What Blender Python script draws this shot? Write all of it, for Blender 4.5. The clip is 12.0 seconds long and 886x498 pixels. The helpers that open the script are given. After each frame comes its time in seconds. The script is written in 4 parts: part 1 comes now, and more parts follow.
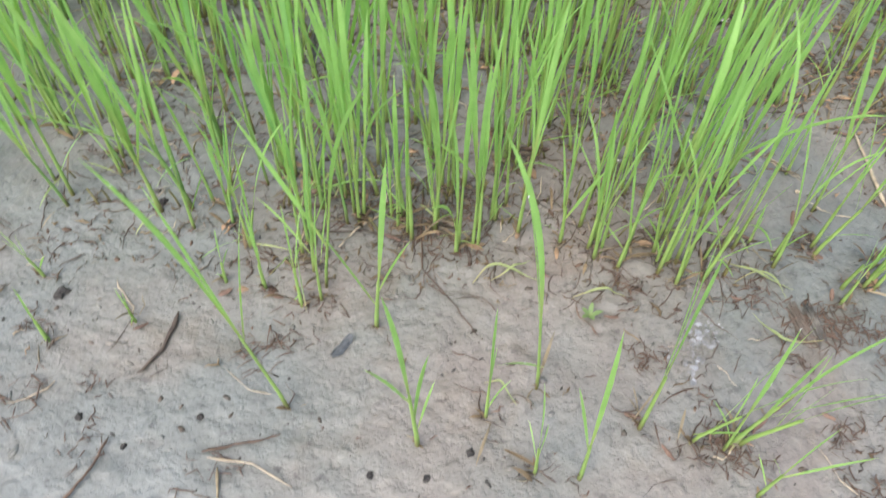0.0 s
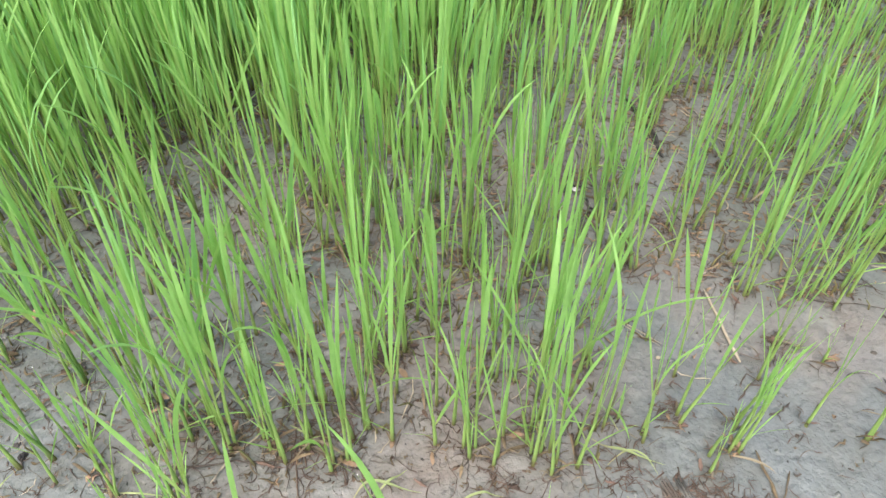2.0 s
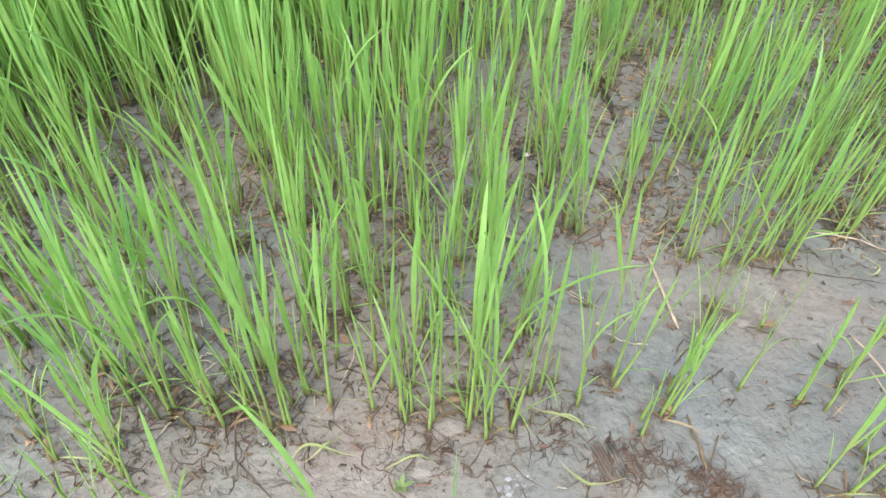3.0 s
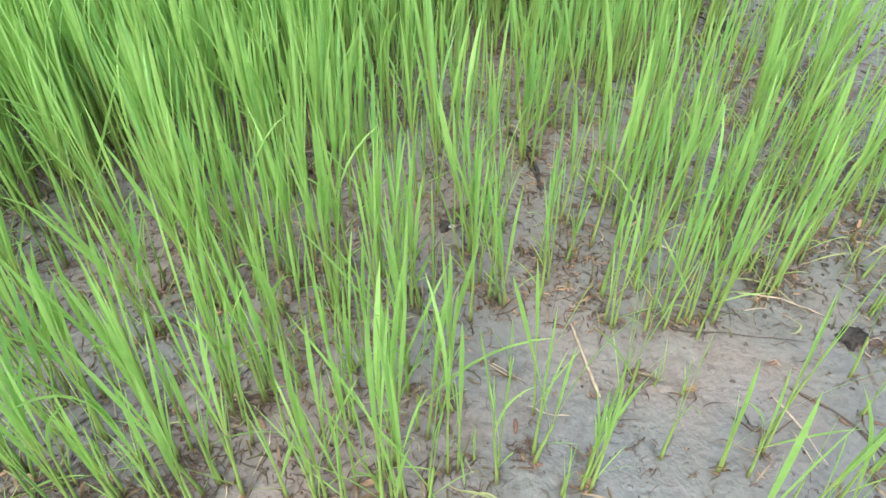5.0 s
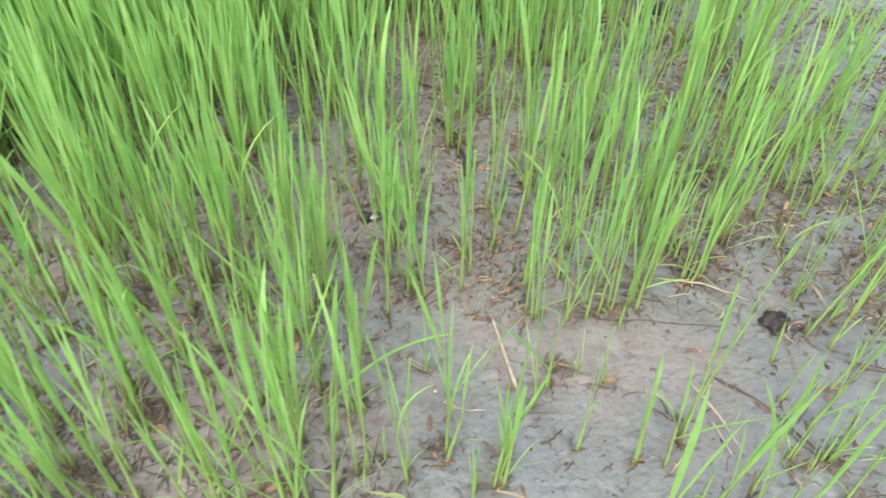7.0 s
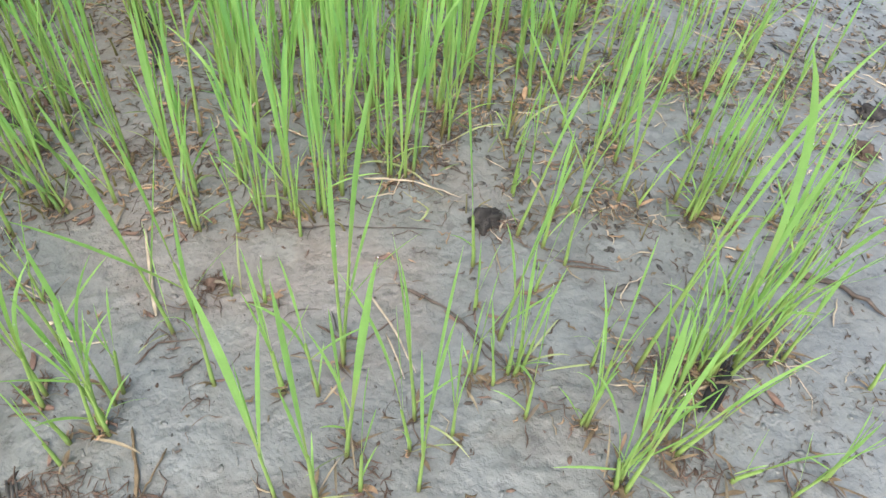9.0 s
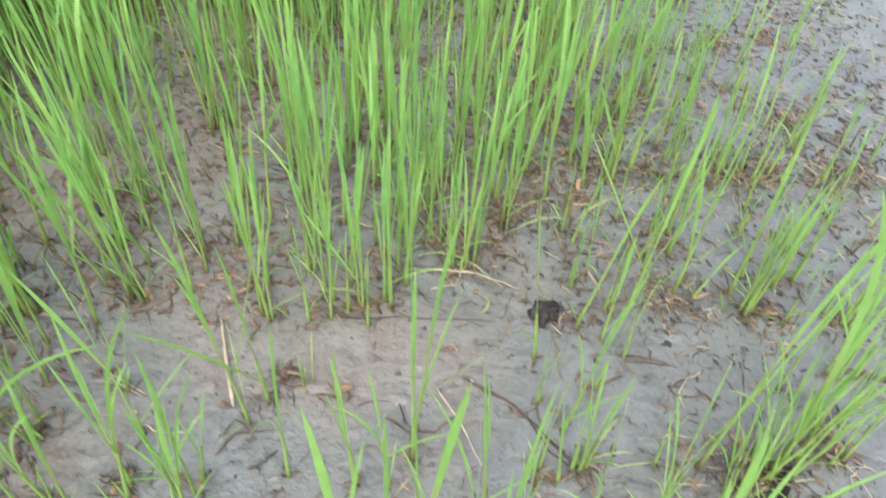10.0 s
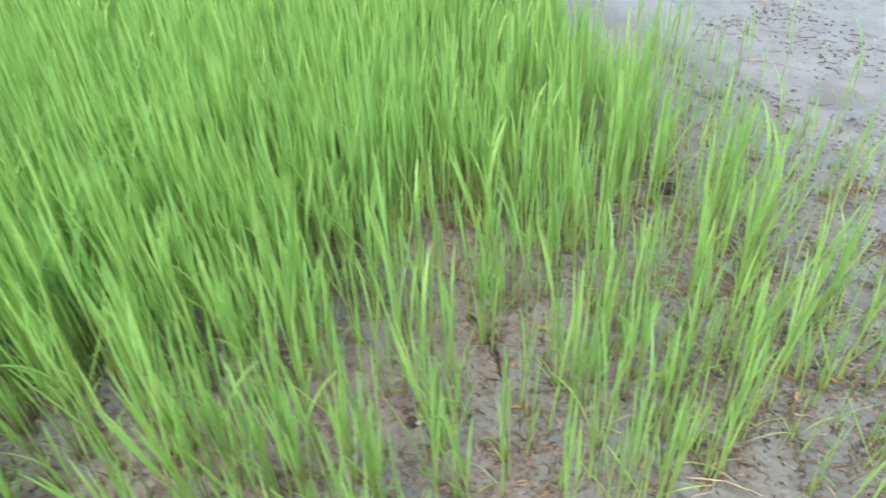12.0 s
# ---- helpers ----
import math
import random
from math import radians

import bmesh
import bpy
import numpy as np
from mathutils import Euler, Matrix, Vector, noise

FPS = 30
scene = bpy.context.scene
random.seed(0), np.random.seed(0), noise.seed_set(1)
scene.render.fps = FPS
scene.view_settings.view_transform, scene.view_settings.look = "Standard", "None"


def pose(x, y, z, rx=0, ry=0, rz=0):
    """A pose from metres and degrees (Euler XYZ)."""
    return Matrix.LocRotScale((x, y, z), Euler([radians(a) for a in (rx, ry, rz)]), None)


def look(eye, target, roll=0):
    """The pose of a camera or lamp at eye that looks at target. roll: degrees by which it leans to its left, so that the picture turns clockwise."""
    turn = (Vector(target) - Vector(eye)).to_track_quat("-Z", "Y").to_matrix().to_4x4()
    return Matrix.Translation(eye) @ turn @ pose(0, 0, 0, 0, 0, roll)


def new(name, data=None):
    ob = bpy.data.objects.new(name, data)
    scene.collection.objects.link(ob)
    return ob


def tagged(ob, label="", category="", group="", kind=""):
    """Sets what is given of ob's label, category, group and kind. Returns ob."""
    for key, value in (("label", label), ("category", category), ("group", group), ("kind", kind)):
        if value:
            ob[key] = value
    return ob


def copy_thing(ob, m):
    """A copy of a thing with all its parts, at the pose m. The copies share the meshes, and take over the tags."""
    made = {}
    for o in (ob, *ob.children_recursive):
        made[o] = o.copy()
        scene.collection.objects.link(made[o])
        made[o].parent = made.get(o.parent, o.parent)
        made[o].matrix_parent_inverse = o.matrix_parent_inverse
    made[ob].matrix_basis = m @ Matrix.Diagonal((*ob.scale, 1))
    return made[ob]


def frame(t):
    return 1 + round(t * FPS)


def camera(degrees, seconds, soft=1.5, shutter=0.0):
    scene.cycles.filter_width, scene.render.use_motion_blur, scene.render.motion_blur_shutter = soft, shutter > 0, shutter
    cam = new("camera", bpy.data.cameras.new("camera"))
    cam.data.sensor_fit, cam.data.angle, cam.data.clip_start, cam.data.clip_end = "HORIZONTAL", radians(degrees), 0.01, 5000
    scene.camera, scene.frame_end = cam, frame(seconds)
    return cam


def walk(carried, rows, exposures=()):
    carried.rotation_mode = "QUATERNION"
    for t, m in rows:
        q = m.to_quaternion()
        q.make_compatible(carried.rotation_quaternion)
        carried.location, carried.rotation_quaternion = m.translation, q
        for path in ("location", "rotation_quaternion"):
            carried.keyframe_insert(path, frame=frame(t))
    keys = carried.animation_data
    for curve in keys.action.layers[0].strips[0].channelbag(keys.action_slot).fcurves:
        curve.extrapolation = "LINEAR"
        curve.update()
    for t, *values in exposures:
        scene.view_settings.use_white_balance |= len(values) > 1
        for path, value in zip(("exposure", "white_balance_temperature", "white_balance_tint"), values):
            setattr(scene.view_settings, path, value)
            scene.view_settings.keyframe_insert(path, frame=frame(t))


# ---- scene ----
cam = camera(61.5, 12.0, soft=1.5, shutter=0.36)
PATH = [
    (0, (-0.2914, -0.5707, 0.5689), (-0.4381, -0.0076, -0.2444), 2.09),
    (0.5, (-0.2782, -0.5366, 0.599), (-0.4199, 0.0558, -0.1942), 0.16),
    (1, (-0.2558, -0.5102, 0.6085), (-0.3754, 0.0971, -0.1769), -0.20),
    (1.5, (-0.247, -0.5035, 0.6263), (-0.3594, 0.144, -0.1275), -0.04),
    (2, (-0.2424, -0.4896, 0.6415), (-0.3272, 0.1971, -0.0805), 0.94),
    (2.5, (-0.2243, -0.4901, 0.6458), (-0.3065, 0.1834, -0.0888), 1.01),
    (3, (-0.1935, -0.4783, 0.6505), (-0.2589, 0.169, -0.1089), 1.98),
    (3.2, (-0.1937, -0.4763, 0.6536), (-0.2592, 0.1727, -0.1043), 2.01),
    (4.8, (-0.1345, -0.463, 0.6673), (-0.1934, 0.2474, -0.034), 0.78),
    (5, (-0.1215, -0.4575, 0.6628), (-0.1754, 0.25, -0.0419), 0.71),
    (5.5, (-0.1176, -0.457, 0.6607), (-0.1638, 0.2479, -0.047), 1.15),
    (6, (-0.1191, -0.4552, 0.6717), (-0.1716, 0.2429, -0.0424), -0.51),
    (6.5, (-0.1167, -0.4553, 0.6551), (-0.1505, 0.2354, -0.0672), 1.64),
    (7, (-0.0575, -0.4308, 0.6506), (-0.0763, 0.2654, -0.067), 1.39),
    (7.2, (-0.0366, -0.4197, 0.6664), (-0.0503, 0.2856, -0.0424), 1.41),
    (8.8, (0.1811, -0.3747, 0.5516), (0.2665, 0.277, -0.2021), 4.84),
    (9, (0.195, -0.3712, 0.53), (0.2843, 0.2687, -0.2333), 5.61),
    (9.5, (0.1851, -0.3591, 0.5314), (0.2683, 0.2885, -0.226), 5.36),
    (10, (0.1566, -0.3576, 0.5765), (0.2128, 0.334, -0.1435), 3.83),
    (10.5, (0.1109, -0.3552, 0.6335), (0.1278, 0.3736, -0.051), 1.62),
    (11, (0.0806, -0.3577, 0.688), (0.0765, 0.3932, 0.0277), 0.44),
    (11.5, (0.033, -0.3738, 0.742), (0.0129, 0.4006, 0.1097), 0.19),
    (12, (-0.0726, -0.4038, 0.8424), (-0.128, 0.3713, 0.213), -2.77),
]
walk(cam, [(t, look(eye, target, roll)) for t, eye, target, roll in PATH],
     exposures=[(0.0, 1.58, 6500, 10), (3.0, 1.77, 6500, 10), (7.0, 1.79, 6500, 10), (9.0, 1.66, 6500, 10), (12.0, 1.75, 6500, 10)])

# ---- light: bright overcast sky ----
SUN_UP, SUN_ROUND = radians(58), radians(200)
world = bpy.data.worlds.new("sky")
scene.world = world
world.use_nodes = True
wn = world.node_tree
sky = wn.nodes.new("ShaderNodeTexSky")
sky.sky_type, sky.sun_disc = "NISHITA", False
sky.sun_elevation, sky.sun_rotation = SUN_UP, SUN_ROUND
sky.air_density, sky.dust_density, sky.ozone_density = 1.0, 4.0, 0.6
back = wn.nodes["Background"]
wn.links.new(sky.outputs["Color"], back.inputs["Color"])
back.inputs["Strength"].default_value = 0.135
lamp = bpy.data.lights.new("sun", "SUN")
lamp.energy, lamp.angle, lamp.color = 1.3, radians(85), (1.0, 0.965, 0.90)
sun = new("sun", lamp)
to_sun = Vector((math.sin(SUN_ROUND) * math.cos(SUN_UP), math.cos(SUN_ROUND) * math.cos(SUN_UP), math.sin(SUN_UP)))
sun.matrix_world = look(to_sun * 20, (0, 0, 0))


# ---- materials ----
class Nodes:
    """A small builder of node materials."""

    def __init__(self, name):
        self.mat = bpy.data.materials.new(name)
        self.mat.use_nodes = True
        self.tree = self.mat.node_tree
        self.bsdf = self.tree.nodes["Principled BSDF"]
        self.out = self.tree.nodes["Material Output"]

    def add(self, kind, **values):
        node = self.tree.nodes.new(kind)
        for key, value in values.items():
            node.inputs[key].default_value = value
        return node

    def link(self, a, b):
        self.tree.links.new(a, b)

    def where(self):
        return self.add("ShaderNodeNewGeometry").outputs["Position"]

    def noise(self, scale, detail=4, rough=0.55, vector=None, stretch=None):
        node = self.add("ShaderNodeTexNoise", Scale=scale, Detail=detail, Roughness=rough)
        vector = vector or self.where()
        if stretch:
            m = self.add("ShaderNodeMapping", Scale=stretch)
            self.link(vector, m.inputs["Vector"])
            vector = m.outputs["Vector"]
        self.link(vector, node.inputs["Vector"])
        return node.outputs["Fac"]

    def ramp(self, fac, *stops):
        node = self.add("ShaderNodeValToRGB")
        el = node.color_ramp.elements
        while len(el) < len(stops):
            el.new(0.5)
        for e, (at, colour) in zip(el, stops):
            e.position = at
            e.color = (*colour, 1) if isinstance(colour, tuple) else (colour, colour, colour, 1)
        self.link(fac, node.inputs["Fac"])
        return node.outputs["Color"]

    def mix(self, fac, a, b, blend="MIX"):
        node = self.tree.nodes.new("ShaderNodeMix")
        node.data_type, node.blend_type = "RGBA", blend
        for value, slot in ((fac, 0), (a, 6), (b, 7)):
            if isinstance(value, (int, float)):
                node.inputs[slot].default_value = value if slot == 0 else (value, value, value, 1)
            elif isinstance(value, tuple):
                node.inputs[slot].default_value = (*value, 1)
            else:
                self.link(value, node.inputs[slot])
        return node.outputs[2]

    def math(self, op, a, b=0.0):
        node = self.tree.nodes.new("ShaderNodeMath")
        node.operation = op
        for n, value in enumerate((a, b)):
            if isinstance(value, (int, float)):
                node.inputs[n].default_value = value
            else:
                self.link(value, node.inputs[n])
        return node.outputs[0]

    def bump(self, height, strength, distance):
        node = self.add("ShaderNodeBump", Strength=strength, Distance=distance)
        self.link(height, node.inputs["Height"])
        self.link(node.outputs["Normal"], self.bsdf.inputs["Normal"])

    def set(self, **values):
        for key, value in values.items():
            slot = self.bsdf.inputs[key.replace("_", " ")]
            if hasattr(value, "is_linked"):
                self.link(value, slot)
            else:
                slot.default_value = (*value, 1) if isinstance(value, tuple) else value


def mud_material():
    """Wet silt: grey where the film of water lies, paler in the east for the sky's sheen, pinkish brown where it has
    drained.
    """
    n = Nodes("wet_mud")
    broad, mid, fine = n.noise(5.0, 5), n.noise(20, 5, 0.6), n.noise(190, 5, 0.65)
    drained = broad
    for x, y, size, weight in ((-0.29, -0.27, 0.30, 0.16), (0.20, 0.06, 0.28, 0.12), (-0.32, 0.10, 0.36, 0.15), (-0.05, 0.45, 0.40, 0.08), (0.80, 0.45, 0.80, -0.30)):
        far = n.tree.nodes.new("ShaderNodeVectorMath")
        far.operation = "DISTANCE"
        n.link(n.where(), far.inputs[0])
        far.inputs[1].default_value = (x, y, 0.0)
        near = n.math("MAXIMUM", n.math("SUBTRACT", 1.0, n.math("DIVIDE", far.outputs["Value"], size)), 0.0)
        drained = n.math("SUBTRACT", drained, n.math("MULTIPLY", near, weight))
    # last stop paints the sky's sheen on the eastern film into the colour
    tint = n.ramp(drained, (0.24, (0.162, 0.142, 0.126)), (0.40, (0.140, 0.136, 0.123)), (0.50, (0.114, 0.121, 0.113)), (0.62, (0.124, 0.134, 0.128)))
    tone = n.mix(0.85, tint, n.ramp(mid, (0.30, 0.80), (0.52, 1.0), (0.70, 1.10)), "MULTIPLY")
    grain = n.mix(0.8, tone, n.ramp(fine, (0.34, 0.80), (0.50, 1.00), (0.75, 1.10)), "MULTIPLY")
    specks = n.mix(1.0, n.ramp(n.noise(62, 6, 0.7), (0.585, 1.0), (0.65, 0.55)), n.ramp(n.noise(31, 5, 0.7), (0.30, 0.66), (0.41, 1.0)), "MULTIPLY")
    rot = n.ramp(n.noise(11, 5, 0.65), (0.34, (0.84, 0.76, 0.68)), (0.46, (1.0, 1.0, 1.0)))
    n.set(Base_Color=n.mix(0.7, n.mix(0.85, grain, specks, "MULTIPLY"), rot, "MULTIPLY"))
    n.set(Roughness=n.ramp(n.noise(16, 4), (0.36, 0.42), (0.64, 0.60)), Specular_IOR_Level=0.35)
    n.set(Coat_Weight=n.ramp(drained, (0.25, 0.14), (0.50, 0.22), (0.66, 0.55)), Coat_Roughness=0.34)
    pits = n.ramp(n.noise(95, 3, 0.55), (0.30, 0.0), (0.46, 0.72), (0.75, 1.0))
    beads = n.ramp(n.noise(150, 2, 0.4), (0.50, 0.0), (0.60, 1.0))
    rough = n.mix(0.42, n.noise(48, 4, 0.55), pits)
    n.bump(n.mix(0.14, n.mix(0.12, rough, beads), fine), 0.56, 0.006)
    return n.mat


def water_material():
    n = Nodes("muddy_water")
    silt = n.ramp(n.noise(9, 6, 0.6), (0.34, (0.124, 0.135, 0.129)), (0.66, (0.166, 0.180, 0.173)))
    clots = n.ramp(n.noise(38, 6, 0.72), (0.57, 1.0), (0.66, 0.45))
    n.set(Base_Color=n.mix(0.8, silt, clots, "MULTIPLY"), Roughness=0.26, Specular_IOR_Level=0.32, IOR=1.33)
    n.bump(n.noise(30, 4), 0.25, 0.004)
    return n.mat


def leaf_material(name, low, high, pale, clear=0.35, foot=0.3):
    """A blade lit from both sides: its veins run along it, and it pales towards the sheath."""
    n = Nodes(name)
    uv = n.add("ShaderNodeUVMap")
    split = n.add("ShaderNodeSeparateXYZ")
    n.link(uv.outputs["UV"], split.inputs["Vector"])
    across, along = split.outputs["X"], split.outputs["Y"]
    island = n.add("ShaderNodeNewGeometry").outputs["Random Per Island"]
    cool = (low[0] * 0.92, low[1] * 0.98, low[2] * 1.2)
    body = n.ramp(island, (0.0, cool), (0.3, low), (1.0, high))
    veins = n.math("SINE", n.math("MULTIPLY", across, 70.0))
    body = n.mix(0.5, body, n.ramp(veins, (0.0, 0.88), (1.0, 1.08)), "MULTIPLY")
    body = n.mix(0.6, body, n.ramp(n.noise(60, 4), (0.3, 0.8), (0.7, 1.15)), "MULTIPLY")
    body = n.mix(n.ramp(along, (foot * 0.4, 1.0), (foot, 0.0)), body, pale)
    n.set(Base_Color=body, Roughness=0.55, Specular_IOR_Level=0.28)
    through_it = n.add("ShaderNodeBsdfTranslucent")
    n.link(n.mix(1.0, body, (1.14, 1.12, 0.68), "MULTIPLY"), through_it.inputs["Color"])
    both = n.add("ShaderNodeMixShader", Fac=clear)
    n.link(n.bsdf.outputs[0], both.inputs[1])
    n.link(through_it.outputs[0], both.inputs[2])
    n.link(both.outputs[0], n.out.inputs["Surface"])
    return n.mat


def plain_material(name, dark, light, rough=0.6, scale=60, stretch=None, bump=0.4, coat=0.0):
    """Grained matter whose tone also varies from piece to piece. coat: how much of it the wet silt has covered."""
    n = Nodes(name)
    tone = n.ramp(n.noise(scale, 5, 0.6, stretch=stretch), (0.3, dark), (0.7, light))
    island = n.add("ShaderNodeNewGeometry").outputs["Random Per Island"]
    tone = n.mix(0.7, tone, n.ramp(island, (0.0, 0.55), (1.0, 1.35)), "MULTIPLY")
    if coat:
        silt = n.ramp(n.noise(40, 4, 0.6), (0.60 - 0.36 * coat, 0.0), (0.80 - 0.36 * coat, 1.0))
        tone = n.mix(silt, tone, n.ramp(n.noise(120, 3), (0.3, (0.088, 0.083, 0.074)), (0.7, (0.128, 0.122, 0.108))))
    n.set(Base_Color=tone, Roughness=min(0.9, rough + 0.2), Specular_IOR_Level=0.22)
    n.bump(n.noise(scale * 4, 4), bump, 0.002)
    return n.mat


MUD, WATER = mud_material(), water_material()
LEAF = leaf_material("rice_leaf", (0.234, 0.440, 0.129), (0.304, 0.500, 0.156), (0.30, 0.41, 0.14), 0.50)
STEM = leaf_material("rice_stalk", (0.24, 0.395, 0.110), (0.34, 0.475, 0.150), (0.155, 0.135, 0.058), 0.34, 0.24)
STUB = leaf_material("old_stalk", (0.13, 0.12, 0.045), (0.22, 0.20, 0.085), (0.06, 0.042, 0.024), 0.1, 0.5)
FRESH = leaf_material("weed_leaf", (0.12, 0.19, 0.075), (0.18, 0.255, 0.10), (0.16, 0.21, 0.09), 0.3)
CURL = leaf_material("bleached_leaf", (0.22, 0.28, 0.12), (0.33, 0.38, 0.18), (0.26, 0.25, 0.14), 0.3)
DEAD = plain_material("withered_leaf", (0.115, 0.094, 0.060), (0.255, 0.212, 0.140), 0.7, 80, coat=0.3)
TWIG = plain_material("wet_twig", (0.034, 0.027, 0.023), (0.092, 0.072, 0.058), 0.5, 90)
SODDEN = plain_material("sodden_twig", (0.046, 0.038, 0.032), (0.112, 0.091, 0.073), 0.5, 90, coat=0.3)
STRAW = plain_material("straw", (0.235, 0.195, 0.14), (0.41, 0.35, 0.26), 0.6, 70, coat=0.15)
HUSK = plain_material("red_husk", (0.078, 0.050, 0.039), (0.165, 0.108, 0.082), 0.45, 120, coat=0.15)
CHALK = plain_material("white_scum", (0.16, 0.17, 0.18), (0.27, 0.28, 0.30), 0.35, 140, coat=0.55)
SHELL = plain_material("dead_grey_leaf", (0.03, 0.034, 0.038), (0.13, 0.14, 0.15), 0.3, 110)
ROOT = plain_material("dead_roots", (0.040, 0.028, 0.022), (0.120, 0.084, 0.063), 0.6, 120, coat=0.1)
TORN = plain_material("torn_roots", (0.048, 0.032, 0.024), (0.128, 0.086, 0.063), 0.6, 120)
CLOD = plain_material("dark_clod", (0.012, 0.012, 0.013), (0.066, 0.061, 0.056), 0.7, 130, bump=1.0)
BROWN = plain_material("rotten_sheath", (0.064, 0.047, 0.028), (0.170, 0.128, 0.076), 0.6, 90, coat=0.1)
GRAIN = plain_material("grain_hull", (0.152, 0.100, 0.062), (0.300, 0.204, 0.128), 0.5, 120, coat=0.1)
BLACK = plain_material("black_bamboo", (0.006, 0.006, 0.007), (0.020, 0.020, 0.022), 0.7, 90)
DARK = plain_material("black_crumb", (0.020, 0.021, 0.020), (0.07, 0.065, 0.059), 0.4, 90, coat=0.35)


# ---- shape helpers ----
def mesh_of(name, verts, faces, material, uvs=None, smooth=True):
    me = bpy.data.meshes.new(name)
    me.from_pydata([tuple(v) for v in verts], [], faces)
    me.materials.append(material)
    if uvs is not None:
        layer = me.uv_layers.new(name="UVMap")
        flat = np.array(uvs, dtype=np.float32)[[i for f in faces for i in f]]
        layer.data.foreach_set("uv", flat.ravel())
    if smooth:
        me.polygons.foreach_set("use_smooth", [True] * len(me.polygons))
    me.update()
    return me


def part(name, me, parent, label=""):
    ob = new(name, me)
    ob.parent = parent
    if label:
        tagged(ob, label)
    return ob


def hash_noise(x, y, seed):
    """Smooth value noise on a unit lattice, for arrays."""
    def at(i, j):
        h = (i * 374761393 + j * 668265263 + seed * 974634777) & 0xFFFFFFFF
        h = ((h ^ (h >> 13)) * 1274126177) & 0xFFFFFFFF
        return ((h ^ (h >> 16)) & 0xFFFF) / 65535.0
    i, j = np.floor(x).astype(np.int64), np.floor(y).astype(np.int64)
    u, v = x - i, y - j
    u, v = u * u * (3 - 2 * u), v * v * (3 - 2 * v)
    return (at(i, j) * (1 - u) + at(i + 1, j) * u) * (1 - v) + (at(i, j + 1) * (1 - u) + at(i + 1, j + 1) * u) * v - 0.5


def ground_height(x, y):
    x, y = np.asarray(x, float), np.asarray(y, float)
    z = 0.006 * hash_noise(x * 4, y * 4, 1) + 0.0022 * hash_noise(x * 13, y * 13, 2)
    z = z + 0.0014 * hash_noise(x * 32, y * 32, 3) - 0.0016 * np.abs(hash_noise(x * 58, y * 58, 5)) + 0.0010 * hash_noise(x * 105, y * 105, 4)
    # worm casts: small knobs that stand in patches
    casts = np.clip(hash_noise(x * 88, y * 88, 12) - 0.12, 0, 0.3) * np.clip(hash_noise(x * 9, y * 9, 14) + 0.22, 0, 0.6)
    z = z + 0.011 * casts - 0.006 * np.clip(hash_noise(x * 70, y * 70, 16) - 0.28, 0, 0.2)
    # the fine relief dies away where the mesh widens towards the horizon
    away = np.maximum(np.maximum(-0.95 - x, x - 0.95), np.maximum(-0.62 - y, y - 1.15))
    z = z * np.exp(-np.maximum(away, 0) / 0.25)
    # the mud sinks under the shallow water beyond the rice
    d = (x - 0.43) * 0.80 + (y - 0.80) * 0.40
    dip = np.clip(d / 0.38, 0, 1)
    shoal = 0.007 * hash_noise(x * 6.5, y * 6.5, 6) + 0.003 * hash_noise(x * 17, y * 17, 8)
    return z + 0.001 + (shoal * np.exp(-np.maximum(away, 0) / 0.5) - 0.0135) * dip * dip * (3 - 2 * dip)


def hash_at(x, y, seed):
    """hash_noise for one place."""
    i, j = math.floor(x), math.floor(y)
    u, v = x - i, y - j
    u, v = u * u * (3 - 2 * u), v * v * (3 - 2 * v)
    corner = []
    for b in (j, j + 1):
        for a in (i, i + 1):
            k = (a * 374761393 + b * 668265263 + seed * 974634777) & 0xFFFFFFFF
            k = ((k ^ (k >> 13)) * 1274126177) & 0xFFFFFFFF
            corner.append(((k ^ (k >> 16)) & 0xFFFF) / 65535.0)
    return (corner[0] * (1 - u) + corner[1] * u) * (1 - v) + (corner[2] * (1 - u) + corner[3] * u) * v - 0.5


# ---- ground and water ----
def axis(near, far, step):
    """Fine lines over the plot, widening out to the horizon."""
    lines = list(np.arange(near, far + step / 2, step))
    out, gap = [], step
    edge = far
    while edge < 400:
        gap *= 1.06 if edge < 2.6 else 1.35
        edge += gap
        out.append(edge)
    back, gap, edge = [], step, near
    while edge > -400:
        gap *= 1.06 if edge > -2.6 else 1.35
        edge -= gap
        back.append(edge)
    return np.array(back[::-1] + lines + out)


def build_ground():
    xs, ys = axis(-0.86, 0.86, 0.0033), axis(-0.56, 1.02, 0.0033)
    gx, gy = np.meshgrid(xs, ys)
    gz = ground_height(gx, gy)
    nx, ny = len(xs), len(ys)
    co = np.stack([gx, gy, gz], -1).reshape(-1, 3).astype(np.float32)
    idx = np.arange(nx * ny).reshape(ny, nx)
    quads = np.stack([idx[:-1, :-1], idx[:-1, 1:], idx[1:, 1:], idx[1:, :-1]], -1).reshape(-1, 4)
    me = bpy.data.meshes.new("ground")
    me.vertices.add(len(co))
    me.vertices.foreach_set("co", co.ravel())
    me.loops.add(quads.size)
    me.loops.foreach_set("vertex_index", quads.ravel().astype(np.int32))
    me.polygons.add(len(quads))
    me.polygons.foreach_set("loop_start", np.arange(0, quads.size, 4, dtype=np.int32))
    me.polygons.foreach_set("use_smooth", np.ones(len(quads), dtype=bool))
    me.update(calc_edges=True)
    me.materials.append(MUD)
    return tagged(new("ground", me), "wet grey-brown paddy mud with crumbs and ridges", "ground", kind="structure")


